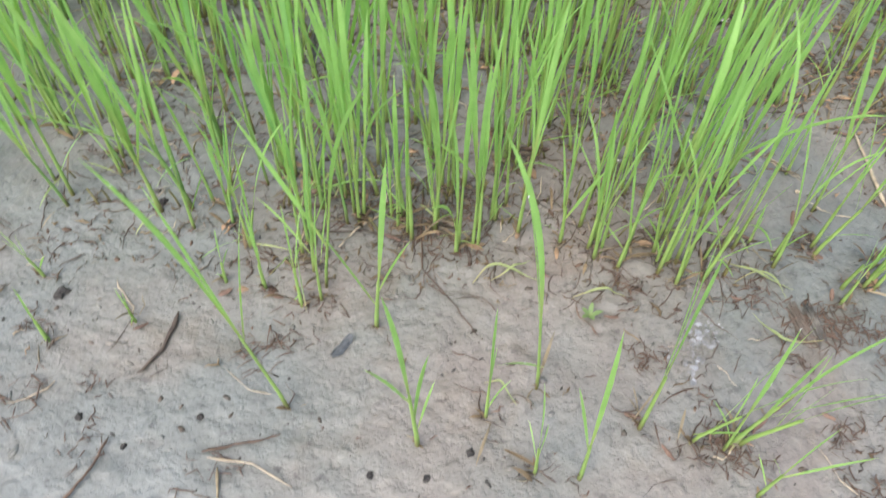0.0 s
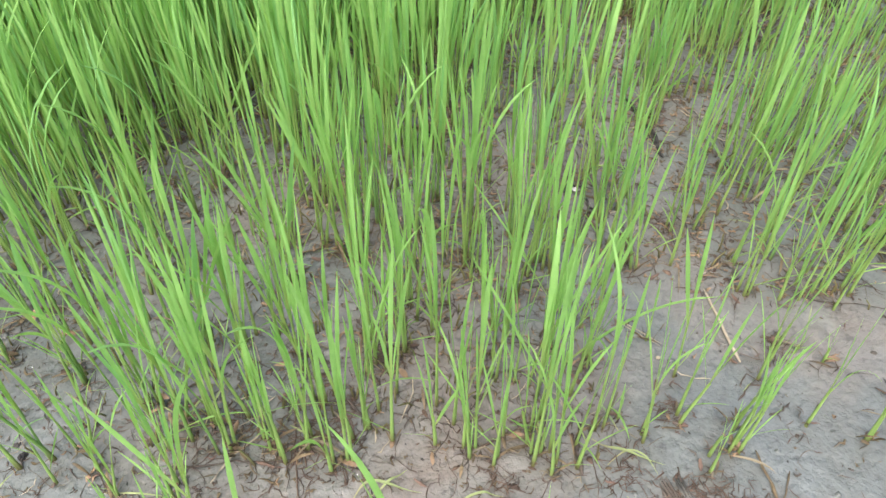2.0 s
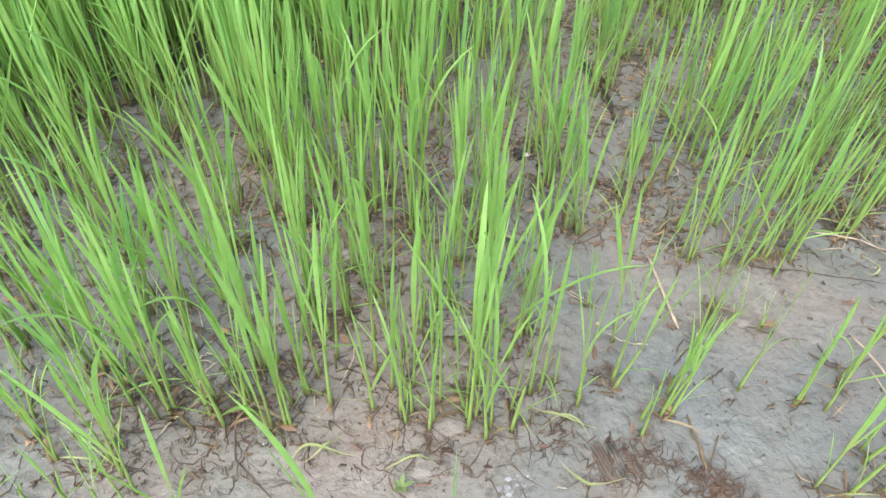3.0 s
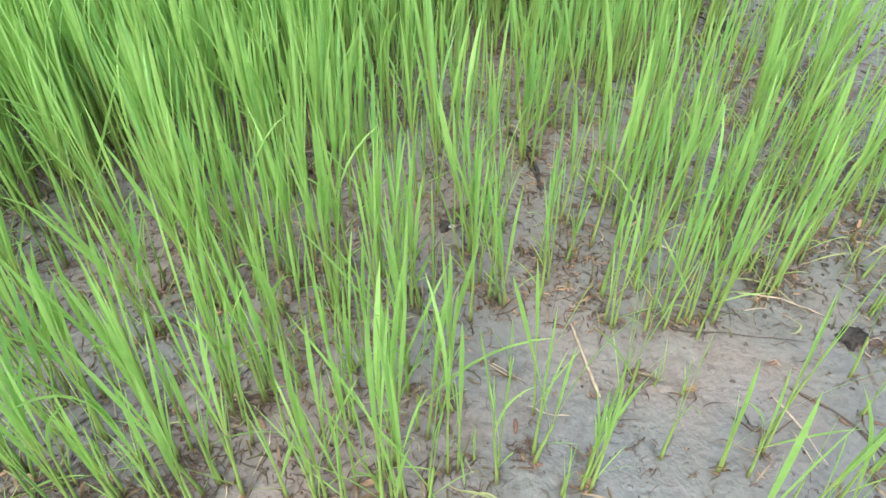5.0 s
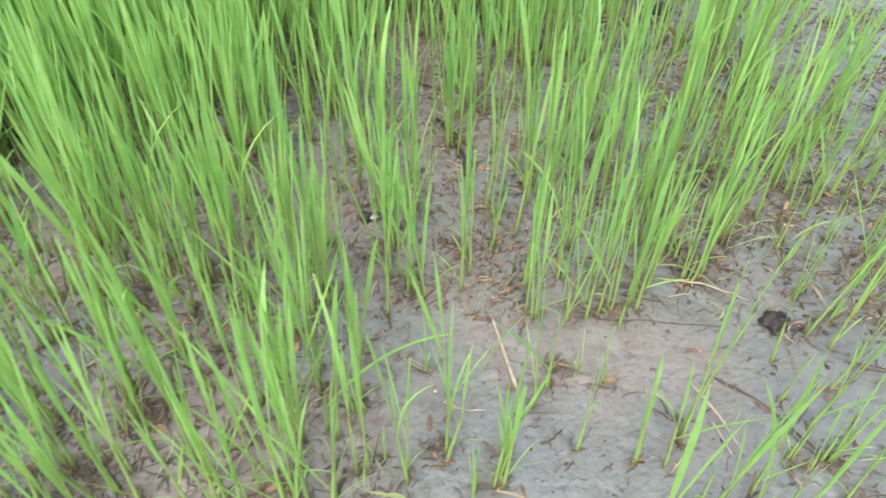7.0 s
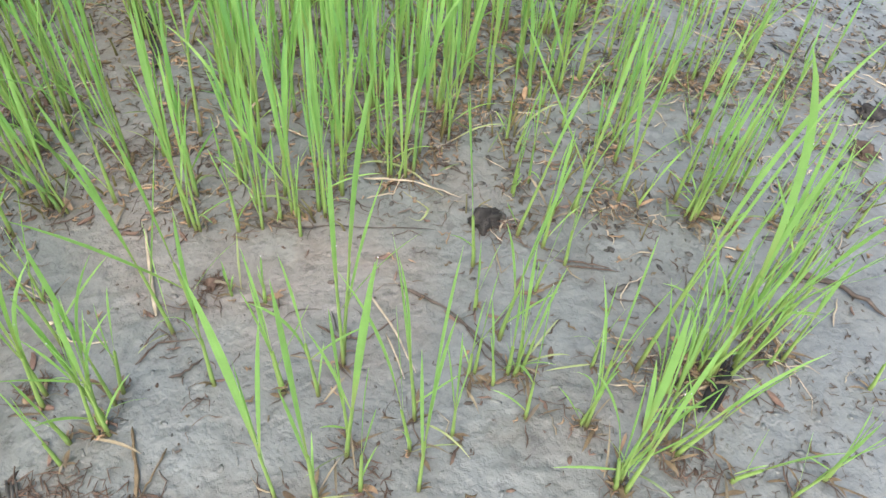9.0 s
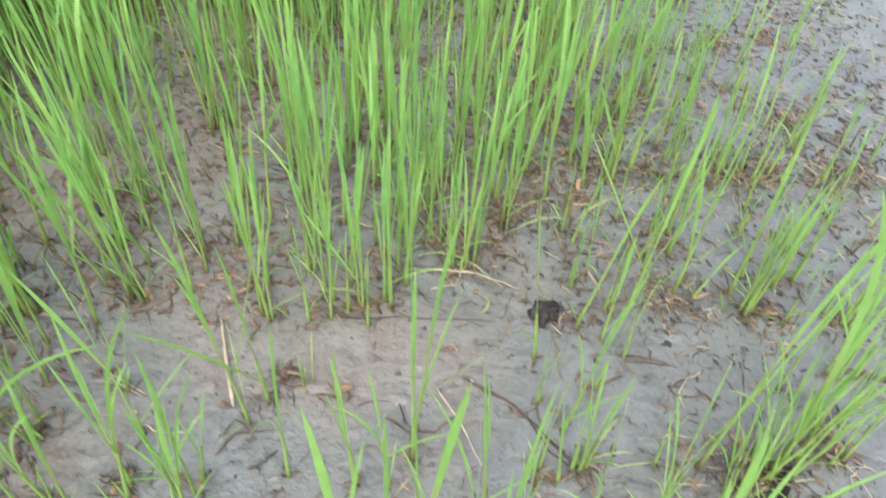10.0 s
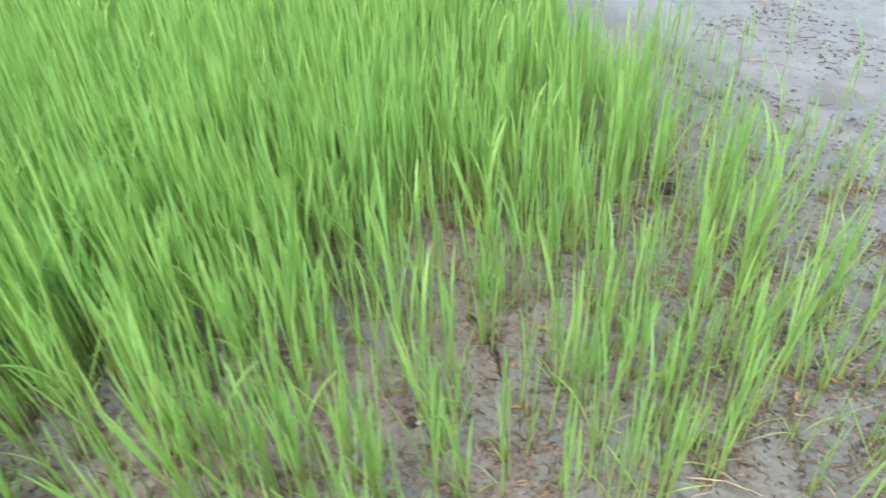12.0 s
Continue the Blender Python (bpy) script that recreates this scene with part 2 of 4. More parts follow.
build_ground()
CELL, WEST, SOUTH = 0.0033, -2.6, -0.8
HEIGHTS = ground_height(*np.meshgrid(np.arange(WEST, 1.6, CELL), np.arange(SOUTH, 2.9, CELL))).tolist()
film_of_water = mesh_of("water", [(-300, -300, -0.0105), (300, -300, -0.0105), (300, 300, -0.0105), (-300, 300, -0.0105)],
                        [(0, 1, 2, 3)], WATER, smooth=False)
tagged(new("water", film_of_water), "shallow still muddy water over the paddy mud", "water", kind="structure")


# ---- rice ----
rng = np.random.default_rng(7)


def blade(length, width, lean, droop, base_z, turn, face, steps=8):
    """A pointed leaf: it rises from base_z, leans by lean towards turn and bows over by droop (radians); face is the way of its broad side."""
    t = np.linspace(0, 1, steps + 1)
    ang = lean + droop * t ** 2.0
    ds = length / steps
    mid_ang = (ang[1:] + ang[:-1]) / 2
    r = np.concatenate([[0], np.cumsum(np.sin(mid_ang) * ds)])
    z = base_z + np.concatenate([[0], np.cumsum(np.cos(mid_ang) * ds)])
    w = width * np.interp(t, [0, 0.10, 0.35, 0.62, 0.82, 0.94, 1], [0.36, 0.58, 0.92, 1.0, 0.70, 0.32, 0.03]) / 2
    way = np.array([math.cos(turn), math.sin(turn), 0.0])
    verts, uvs, faces = [], [], []
    for k in range(steps + 1):
        a = face + 0.35 * math.sin(3 * t[k] + face)
        side = np.array([math.cos(a), math.sin(a), 0.0])
        along = way * math.sin(ang[k]) + np.array([0, 0, math.cos(ang[k])])
        side = side - along * side.dot(along)
        side /= np.linalg.norm(side)
        out = np.cross(along, side)
        mid = way * r[k] + np.array([0, 0, z[k]])
        for s in (-1, 0, 1):
            verts.append(mid + side * w[k] * s + out * 0.3 * w[k] * abs(s))
            uvs.append(((s + 1) / 2, t[k]))
        if k:
            b = 3 * k
            faces += [(b - 3, b - 2, b + 1, b), (b - 2, b - 1, b + 2, b + 1)]
    return np.array(verts), faces, uvs


def sheath(height, radius, lean, turn, steps=4, sides=5):
    """The stalk of rolled leaf sheaths, thickest at the mud."""
    verts, faces, uvs = [], [], []
    c, s = math.cos(turn), math.sin(turn)
    for k in range(steps + 1):
        t = k / steps
        rad = radius * (1.5 - 0.75 * t ** 0.5)
        off = math.tan(lean) * height * t
        for j in range(sides):
            a = 2 * math.pi * j / sides
            verts.append((off * c + rad * math.cos(a), off * s + rad * math.sin(a), height * t - 0.015 * (k == 0)))
            uvs.append((j / sides, t))
            if k:
                b, n = (k - 1) * sides, (j + 1) % sides
                faces.append((b + j, b + n, b + sides + n, b + sides + j))
    return np.array(verts), faces, uvs


def rice_shape(size, reach=None):
    """The pieces of one seedling about size metres high: a stalk and two to four blades. reach: where the longest blade's tip lies."""
    turn = rng.uniform(0, 6.28)
    lean = abs(rng.normal(0.0, 0.080))
    if reach:
        turn, lean = math.atan2(reach[1], reach[0]), math.atan(math.hypot(*reach) / size)
    tall = size * rng.uniform(0.28, 0.44)
    pieces = [("stalk", sheath(tall, rng.uniform(0.0012, 0.0018), lean, turn))]
    count = int(rng.integers(2, 5)) if not reach else int(rng.integers(2, 4))
    for k in range(count):
        top = k == count - 1
        up = tall * (1.0 if top else rng.uniform(0.45, 0.98))
        length = (size - up) * 1.02 if top else (size - up) * rng.uniform(0.55, 0.98)
        way = turn if top else turn + math.pi * k + rng.uniform(-0.9, 0.9)
        tilt = lean if top else rng.uniform(0.02, 0.16) + (rng.random() < 0.24) * rng.uniform(0.10, 0.45)
        bow = rng.uniform(0.0, 0.20)
        if top and reach:
            bow = rng.uniform(0.0, 0.12) if abs(reach[0]) < 0.025 else 0.45
        elif rng.random() < 0.06:
            bow = 1.0
        wide = rng.uniform(0.0028, 0.0060) * min(1.0, max(0.42, size / 0.25)) * (1.0 if top else rng.uniform(0.45, 0.85))
        v, f, u = blade(length, wide, tilt, bow, up, way, rng.normal(0.0, 0.9))
        v = v + np.array([math.cos(turn), math.sin(turn), 0]) * math.tan(lean) * up
        pieces.append(("leaf", (v, f, u)))
    if rng.random() < 0.75:
        # a thin old leaf low on the stalk
        v, f, u = blade(size * rng.uniform(0.18, 0.38), rng.uniform(0.0012, 0.0021), rng.uniform(0.25, 0.95), rng.uniform(0.0, 0.9), tall * rng.uniform(0.15, 0.4), rng.uniform(0, 6.28), rng.normal(0.0, 0.9), 6)
        pieces.append(("leaf", (v, f, u)))
    return pieces


SHAPES = [rice_shape(s) for s in np.linspace(0.10, 0.33, 70)]

# the edge of the stand: past it only scattered seedlings grow
EDGE = [(-0.95, -0.27), (-0.77, -0.25), (-0.63, -0.22), (-0.51, -0.22), (-0.42, -0.18), (-0.36, -0.17), (-0.25, -0.15),
        (-0.18, -0.15), (-0.12, -0.09), (-0.14, 0.02), (-0.10, 0.12), (-0.03, 0.09), (0.13, 0.09), (0.18, 0.137), (0.255, 0.145), (0.29, 0.23), (0.325, 0.33),
        (0.375, 0.45), (0.40, 0.54), (0.42, 0.70), (0.38, 0.85), (0.31, 1.0), (0.24, 1.2), (0.16, 1.45), (0.05, 1.85), (-0.08, 2.2), (-0.3, 2.55), (-0.7, 2.62), (-1.2, 2.45), (-1.7, 2.5), (-2.1, 2.2), (-2.25, 1.7), (-2.1, 1.2), (-1.95, 0.7), (-1.6, 0.25), (-1.3, -0.1)]
GAPS = [(-0.09, 0.07, 0.05), (-0.195, 0.105, 0.03), (-0.15, 0.60, 0.07), (0.005, 0.577, 0.04), (-0.38, 0.07, 0.035), (-0.255, 0.19, 0.03),
        (-0.20, 0.62, 0.05), (-0.325, 0.50, 0.04), (-0.22, 0.235, 0.05), (-0.12, 0.38, 0.04), (-0.265, 0.28, 0.03), (0.30, 0.78, 0.06), (-0.56, -0.19, 0.03),
        (-0.129, 0.573, 0.07), (0.03, 0.42, 0.05), (-0.05, 0.33, 0.04), (0.20, 0.36, 0.03)]


def inside_edge(x, y):
    hit = False
    for (xa, ya), (xb, yb) in zip(EDGE, EDGE[1:] + EDGE[:1]):
        if (ya > y) != (yb > y) and x < (xb - xa) * (y - ya) / (yb - ya) + xa:
            hit = not hit
    return hit


def rise(v):
    return 1 / (1 + math.exp(-max(-40.0, min(40.0, v))))


def density(x, y):
    """Seedlings a square metre over the plot."""
    if not inside_edge(x, y):
        east = rise((x - 0.25) * 30) * rise((0.66 - 0.10 * y - x) * 16) * rise((y - 0.10) * 25) * rise((1.45 - y) * 10)
        return (165.0 + 80.0 * rise((0.55 - y) * 14)) * east
    d = 500 + 1250 * rise((y - 0.47 - 0.78 * (x + 0.48)) * 13) * rise((-0.20 - x) * 12) * rise((1.45 + 0.45 * x - y) * 7)
    d += 110 * rise((-0.42 - x) * 18) + 330 * rise((y - 0.72) * 8) * rise((0.10 - x) * 10) * rise((1.25 + 0.35 * x - y) * 6)
    d *= 1 - 0.24 * rise((0.26 - 0.35 * rise((-0.28 - x) * 20) - y) * 20)
    d *= 1 + 0.22 * rise((x + 0.16) * 18) * rise((0.90 - y) * 14)
    d *= 1 - 0.20 * rise((x + 0.33) * 18) * rise((0.30 - x) * 14) * rise((y - 0.26) * 18) * rise((0.66 - y) * 18)
    d *= 1 - 0.20 * rise((0.24 - y) * 16) * rise((-0.02 - x) * 16)
    d *= 1 - 0.35 * rise((-0.52 - x) * 20) * rise((0.05 - y) * 20)
    for gx, gy, r in GAPS:
        d *= 1 - 0.9 * math.exp(-((x - gx) ** 2 + (y - gy) ** 2) / (r * r))
    patch = hash_at(x * 9.0, y * 9.0, 11)
    return d * max(0.35, 1 + 0.7 * patch)


# seedlings that stand apart on the open mud: x, y, height, sideways reach of the tip
NEAR_EDGE = [(-0.467, -0.367, 0.28, -0.053), (-0.359, -0.366, 0.22, -0.013), (-0.314, -0.328, 0.15, -0.004), (-0.279, -0.292, 0.28, -0.030),
             (-0.266, -0.362, 0.17, -0.011), (-0.232, -0.356, 0.21, -0.011), (-0.193, -0.302, 0.26, -0.014), (-0.426, -0.275, 0.21, 0.014),
             (-0.571, -0.270, 0.08, 0.006), (-0.729, -0.312, 0.08, -0.005), (-0.688, -0.369, 0.07, -0.005), (-0.482, -0.262, 0.18, 0.006),
             (-0.495, -0.275, 0.12, -0.009), (-0.535, -0.265, 0.14, 0.009), (-0.500, -0.236, 0.19, 0.009), (-0.628, -0.330, 0.06, 0.005),
             (-0.626, -0.224, 0.19, 0.003), (-0.565, -0.229, 0.18, -0.011), (-0.517, -0.221, 0.18, 0.007), (-0.508, -0.143, 0.18, 0.001)]
NEAR_BANK = [(-0.124, -0.296, 0.21, 0.030), (-0.126, -0.300, 0.19, -0.015), (-0.155, -0.302, 0.17, 0.050), (-0.118, -0.292, 0.16, 0.06), (-0.099, -0.330, 0.13, 0.002),
             (-0.442, -0.166, 0.18, -0.001), (-0.425, -0.175, 0.22, -0.001), (-0.431, -0.170, 0.19, 0.004), (-0.363, -0.167, 0.19, -0.003), (-0.359, -0.130, 0.20, -0.002),
             (-0.290, -0.137, 0.17, -0.008), (-0.256, -0.147, 0.18, -0.014), (-0.252, -0.139, 0.19, -0.004), (-0.179, -0.153, 0.18, -0.016),
             (-0.157, -0.143, 0.19, 0.013), (-0.095, -0.098, 0.17, 0.003), (-0.032, -0.111, 0.11, 0.0), (-0.117, -0.084, 0.05, -0.001)]
BY_STRAW = [(-0.058, -0.026, 0.22, -0.017), (-0.093, -0.106, 0.24, -0.023), (-0.059, -0.082, 0.25, 0.038), (-0.011, -0.102, 0.19, 0.025),
            (-0.014, -0.106, 0.15, 0.012), (0.066, -0.065, 0.19, 0.004), (0.120, -0.073, 0.14, -0.007), (0.041, 0.006, 0.22, -0.005), (0.070, 0.023, 0.05, 0.001),
            (0.099, 0.015, 0.05, 0.001), (0.149, -0.077, 0.17, -0.012), (0.168, -0.051, 0.29, -0.005), (0.224, -0.101, 0.23, -0.016),
            (0.173, -0.116, 0.16, -0.006), (0.030, 0.098, 0.18, -0.015), (0.068, 0.097, 0.13, -0.005), (0.125, 0.090, 0.09, 0.002),
            (-0.148, -0.027, 0.18, 0.006), (-0.153, -0.031, 0.09, -0.008), (0.252, -0.115, 0.14, -0.002)]
EAST_MUD = [(0.028, -0.016, 0.25, -0.019), (-0.003, -0.070, 0.14, 0.024), (-0.006, -0.080, 0.21, 0.006), (-0.008, -0.096, 0.17, -0.004),
            (0.122, -0.160, 0.25, -0.011), (0.122, -0.074, 0.17, -0.010), (0.151, -0.163, 0.27, -0.001), (0.167, -0.041, 0.28, 0.021),
            (0.171, -0.129, 0.24, 0.022), (0.182, -0.156, 0.17, 0.006), (0.220, -0.127, 0.20, -0.029), (0.224, -0.158, 0.27, 0.005),
            (0.284, 0.053, 0.20, -0.020), (0.309, -0.063, 0.16, -0.008), (0.313, -0.060, 0.14, 0.009), (0.311, -0.102, 0.17, -0.006),
            (0.357, -0.113, 0.22, -0.003), (-0.084, 0.018, 0.09, -0.003), (-0.033, -0.129, 0.12, -0.003), (0.274, -0.060, 0.13, 0.004)]
EAST_CLUMP = [(0.376, -0.166, 0.20, 0.015), (0.369, -0.157, 0.14, 0.030), (0.547, -0.020, 0.15, 0.020), (0.552, -0.014, 0.11, 0.005), (0.335, 0.020, 0.13, 0.012),
              (0.467, -0.076, 0.16, -0.028), (0.471, -0.070, 0.18, -0.016), (0.441, -0.080, 0.14, -0.026), (0.431, -0.085, 0.13, -0.026),
              (0.371, -0.163, 0.16, -0.032), (0.374, -0.159, 0.22, -0.011), (0.490, -0.065, 0.29, 0.004), (0.586, 0.029, 0.17, -0.006),
              (0.607, -0.085, 0.08, -0.010), (0.418, -0.134, 0.15, 0.055), (0.504, -0.173, 0.14, 0.02), (0.498, -0.055, 0.21, -0.022),
              (0.459, -0.054, 0.19, -0.029), (0.660, 0.084, 0.15, -0.005)]


EAST_TUFTS = [(0.440, -0.059, 0.15, -0.013), (0.453, -0.065, 0.18, -0.009), (0.466, -0.060, 0.13, -0.021), (0.470, -0.065, 0.18, 0.008), (0.408, -0.109, 0.18, -0.021),
              (0.353, -0.110, 0.11, 0.001), (0.356, -0.109, 0.15, 0.007), (0.373, -0.058, 0.12, -0.008), (0.525, -0.061, 0.08, 0.001), (0.539, -0.056, 0.15, -0.011),
              (0.454, 0.125, 0.08, 0.029), (0.502, 0.102, 0.14, -0.005), (0.532, 0.224, 0.08, 0.010), (0.534, 0.220, 0.09, -0.003), (0.543, 0.140, 0.16, 0.0),
              (0.583, 0.102, 0.13, 0.001), (0.691, 0.235, 0.06, 0.019), (0.600, 0.102, 0.08, 0.040), (0.580, 0.198, 0.14, 0.007), (0.458, 0.206, 0.08, -0.009)]
FAR_TUFTS = [(0.421, -0.138, 0.13, 0.054), (0.460, -0.158, 0.10, 0.040), (0.535, -0.161, 0.12, -0.015), (0.379, -0.146, 0.12, 0.022), (0.404, -0.133, 0.18, -0.000),
             (0.476, 0.310, 0.11, -0.002), (0.527, 0.301, 0.12, 0.003), (0.578, 0.312, 0.14, 0.017), (0.602, 0.323, 0.11, 0.016), (0.668, 0.314, 0.14, -0.006),
             (0.342, 0.205, 0.09, 0.015), (0.302, -0.061, 0.12, -0.004), (0.306, -0.064, 0.13, 0.008), (0.281, 0.005, 0.10, -0.005), (0.269, -0.061, 0.11, 0.001),
             (0.289, -0.071, 0.12, -0.014), (0.408, 0.384, 0.09, 0.015), (0.410, 0.180, 0.07, 0.013), (0.653, 0.391, 0.10, 0.014), (0.606, 0.330, 0.09, 0.03)]
NORTH_BANK = [(-0.567, -0.228, 0.18, 0.042), (-0.484, -0.248, 0.27, 0.039), (-0.492, -0.143, 0.17, 0.013), (-0.608, -0.190, 0.14, 0.035), (-0.503, -0.145, 0.19, 0.006),
              (-0.355, -0.130, 0.16, -0.013), (-0.364, -0.054, 0.16, 0.001), (-0.221, -0.056, 0.23, 0.006), (-0.207, -0.058, 0.27, 0.024), (-0.244, -0.054, 0.20, -0.003),
              (-0.276, -0.112, 0.24, 0.009), (-0.259, -0.125, 0.16, -0.012), (-0.141, -0.029, 0.08, -0.021), (-0.059, -0.071, 0.21, 0.0), (-0.005, -0.106, 0.16, 0.006),
              (-0.367, -0.054, 0.21, 0.032), (-0.177, -0.053, 0.23, 0.013)]
EAST_BLADES = [(0.474, -0.060, 0.23, 0.018), (0.484, -0.072, 0.17, 0.040),
               (0.408, -0.063, 0.33, 0.026), (0.461, -0.065, 0.27, -0.004), (0.458, -0.075, 0.20, 0.054), (0.474, -0.070, 0.33, -0.036), (0.298, -0.027, 0.22, 0.020), (0.327, 0.087, 0.23, 0.041),
               (0.387, 0.116, 0.24, 0.022), (0.436, 0.131, 0.23, 0.006), (0.495, 0.131, 0.21, 0.000), (0.507, 0.017, 0.22, -0.007), (0.369, 0.052, 0.15, -0.007), (0.529, -0.008, 0.16, -0.009), (0.351, 0.073, 0.14, 0.004)]
# heaps of dead straw, sheaths and roots on the eastern mud
HEAPS = [(0.517, 0.316), (0.564, 0.312), (0.607, 0.339), (0.457, 0.315), (0.440, 0.206), (0.412, -0.053), (0.441, -0.090), (0.530, -0.039), (0.422, 0.125),
         (0.525, 0.102), (0.672, 0.324), (0.354, 0.287), (0.344, 0.429), (0.415, 0.425), (0.669, 0.440), (0.729, 0.325), (0.631, 0.627), (0.707, 0.661), (0.646, 0.820), (-0.129, 0.573), (-0.09, 0.53),
         (0.03, 0.42), (-0.05, 0.35), (0.28, 0.38), (0.34, 0.52), (0.36, 0.66), (0.41, 0.56), (0.46, 0.48), (0.39, 0.33), (0.30, 0.27), (0.50, 0.62)]


def sow():
    """Places for the sown seedlings: x, y, shape, scale. Their height follows the spot: the thick stand is the tallest."""
    spots, taken = [], set()
    for _ in range(60000):
        x, y = rng.uniform(-2.3, 1.0), rng.uniform(-0.35, 2.7)
        d = density(x, y)
        if rng.random() * 3250 > d * (1 + 0.16 * rise((y - 0.30) * 16)):
            continue
        key = (int(x / 0.008), int(y / 0.008))
        if key in taken:
            continue
        taken.add(key)
        height = rng.normal(0.228 + 0.040 * rise((d - 750) / 150) - 0.045 * rise((x - 0.02) * 12) if inside_edge(x, y) else 0.165, 0.038 if inside_edge(x, y) else 0.045)
        k = int(np.clip((height - 0.10) / 0.23 * len(SHAPES) + rng.normal(0, 2), 0, len(SHAPES) - 1))
        spots.append((x, y, k, rng.uniform(0.92, 1.08)))
        for _ in range(rng.poisson(0.58)):
            mate = int(np.clip(k + rng.normal(-6, 8), 0, len(SHAPES) - 1))
            spots.append((x + rng.normal(0, 0.006), y + rng.normal(0, 0.006), mate, rng.uniform(0.8, 1.05)))
    return spots


def rice_thing(shape):
    root = new("rice_seedling")
    for name, (v, f, u) in shape:
        part(name, mesh_of(name, v, f, STEM if name == "stalk" else LEAF, u), root)
    for k in range(2):
        v, f, u = blade(rng.uniform(0.007, 0.018), rng.uniform(0.0018, 0.0032), rng.uniform(0.2, 0.9), rng.uniform(0.5, 1.3), 0.001, rng.uniform(0, 6.28), rng.uniform(0, 6.28), 5)
        v[:, 2] = np.maximum(v[:, 2], 0.0008)
        part("dead_sheath", mesh_of("dead_sheath", v, f, BROWN, u), root)
    tall = max(float(v[:, 2].max()) for _, (v, f, u) in shape)
    size = "small" if tall < 0.12 else "tall" if tall > 0.22 else "slender"
    return tagged(root, size + " bright green rice seedling rooted in wet mud", "rice plant", "rice seedlings")


def joined(name, pieces, material):
    """One mesh from many (vertices, faces, uvs)."""
    base, co, quads, uvs = 0, [], [], []
    for v, f, u in pieces:
        co.append(v)
        quads.append(np.asarray(f) + base)
        uvs.append(np.asarray(u))
        base += len(v)
    co, quads, uvs = np.concatenate(co), np.concatenate(quads), np.concatenate(uvs)
    me = bpy.data.meshes.new(name)
    me.vertices.add(len(co))
    me.vertices.foreach_set("co", co.astype(np.float32).ravel())
    me.loops.add(quads.size)
    me.loops.foreach_set("vertex_index", quads.ravel().astype(np.int32))
    me.polygons.add(len(quads))
    me.polygons.foreach_set("loop_start", np.arange(0, quads.size, quads.shape[1], dtype=np.int32))
    me.polygons.foreach_set("use_smooth", np.ones(len(quads), dtype=bool))
    layer = me.uv_layers.new(name="UVMap")
    layer.data.foreach_set("uv", uvs[quads.ravel()].astype(np.float32).ravel())
    me.update(calc_edges=True)
    me.materials.append(material)
    return me


def level(x, y):
    """The top of the mud, or of the water where that stands higher."""
    u, v = (x - WEST) / CELL, (y - SOUTH) / CELL
    i, j = int(u), int(v)
    u, v = u - i, v - j
    low, high = HEIGHTS[j], HEIGHTS[j + 1]
    return max((low[i] * (1 - u) + low[i + 1] * u) * (1 - v) + (high[i] * (1 - u) + high[i + 1] * u) * v, -0.0105)


DEW = []
for row in (NEAR_EDGE, NEAR_BANK, BY_STRAW, EAST_MUD, EAST_CLUMP, EAST_TUFTS, FAR_TUFTS, EAST_BLADES, NORTH_BANK):
    for x, y, tall, aside in row:
        shape = rice_shape(tall, (aside, rng.normal(0, 0.008)))
        rice_thing(shape).matrix_basis = Matrix.Translation((x, y, level(x, y)))
        wet = [v for piece, (v, f, u) in shape if piece == "leaf"]
        for _ in range(rng.poisson(0.7)):
            leaf = wet[int(rng.integers(len(wet)))]
            DEW.append(leaf[int(rng.integers(4, len(leaf)))] + np.array([x, y, level(x, y)]))

SPOTS = sow()
near = sorted((s for s in SPOTS if -0.48 < s[0] < 0.62 and s[1] < 0.42), key=lambda s: s[1])
single, rest = near[:133], near[133:] + [s for s in SPOTS if not (-0.48 < s[0] < 0.62 and s[1] < 0.42)]
first = {}
for x, y, k, scale in single:
    if k in first:
        copy_thing(first[k], Matrix.Translation((x, y, level(x, y))) @ Matrix.Rotation(math.pi * (len(first) % 2) + rng.normal(0, 0.5), 4, "Z"))
    else:
        first[k] = rice_thing(SHAPES[k])
        first[k].matrix_basis = Matrix.Translation((x, y, level(x, y)))


def stand_pieces(wanted):
    for x, y, k, scale in rest:
        c, s = math.cos(k * 1.7 + x * 9), math.sin(k * 1.7 + x * 9)
        # turned by half turns and small angles, so that broad sides keep facing alike
        a = (math.pi if s > 0 else 0) + 0.5 * c
        ca, sa = math.cos(a), math.sin(a)
        spin = np.array([[ca, sa, 0], [-sa, ca, 0], [0, 0, 1]]) * scale
        for name, (v, f, u) in SHAPES[k]:
            if name == wanted:
                yield v @ spin + np.array([x, y, level(x, y)]), f, u


stand = new("rice_stand", joined("rice_stand", stand_pieces("leaf"), LEAF))
tagged(stand, "thick stand of bright green young rice", "rice", kind="stuff")
part("stalks", joined("stalks", stand_pieces("stalk"), STEM), stand, "yellow-green rice stalks")
stand.children[0]["kind"] = "stuff"


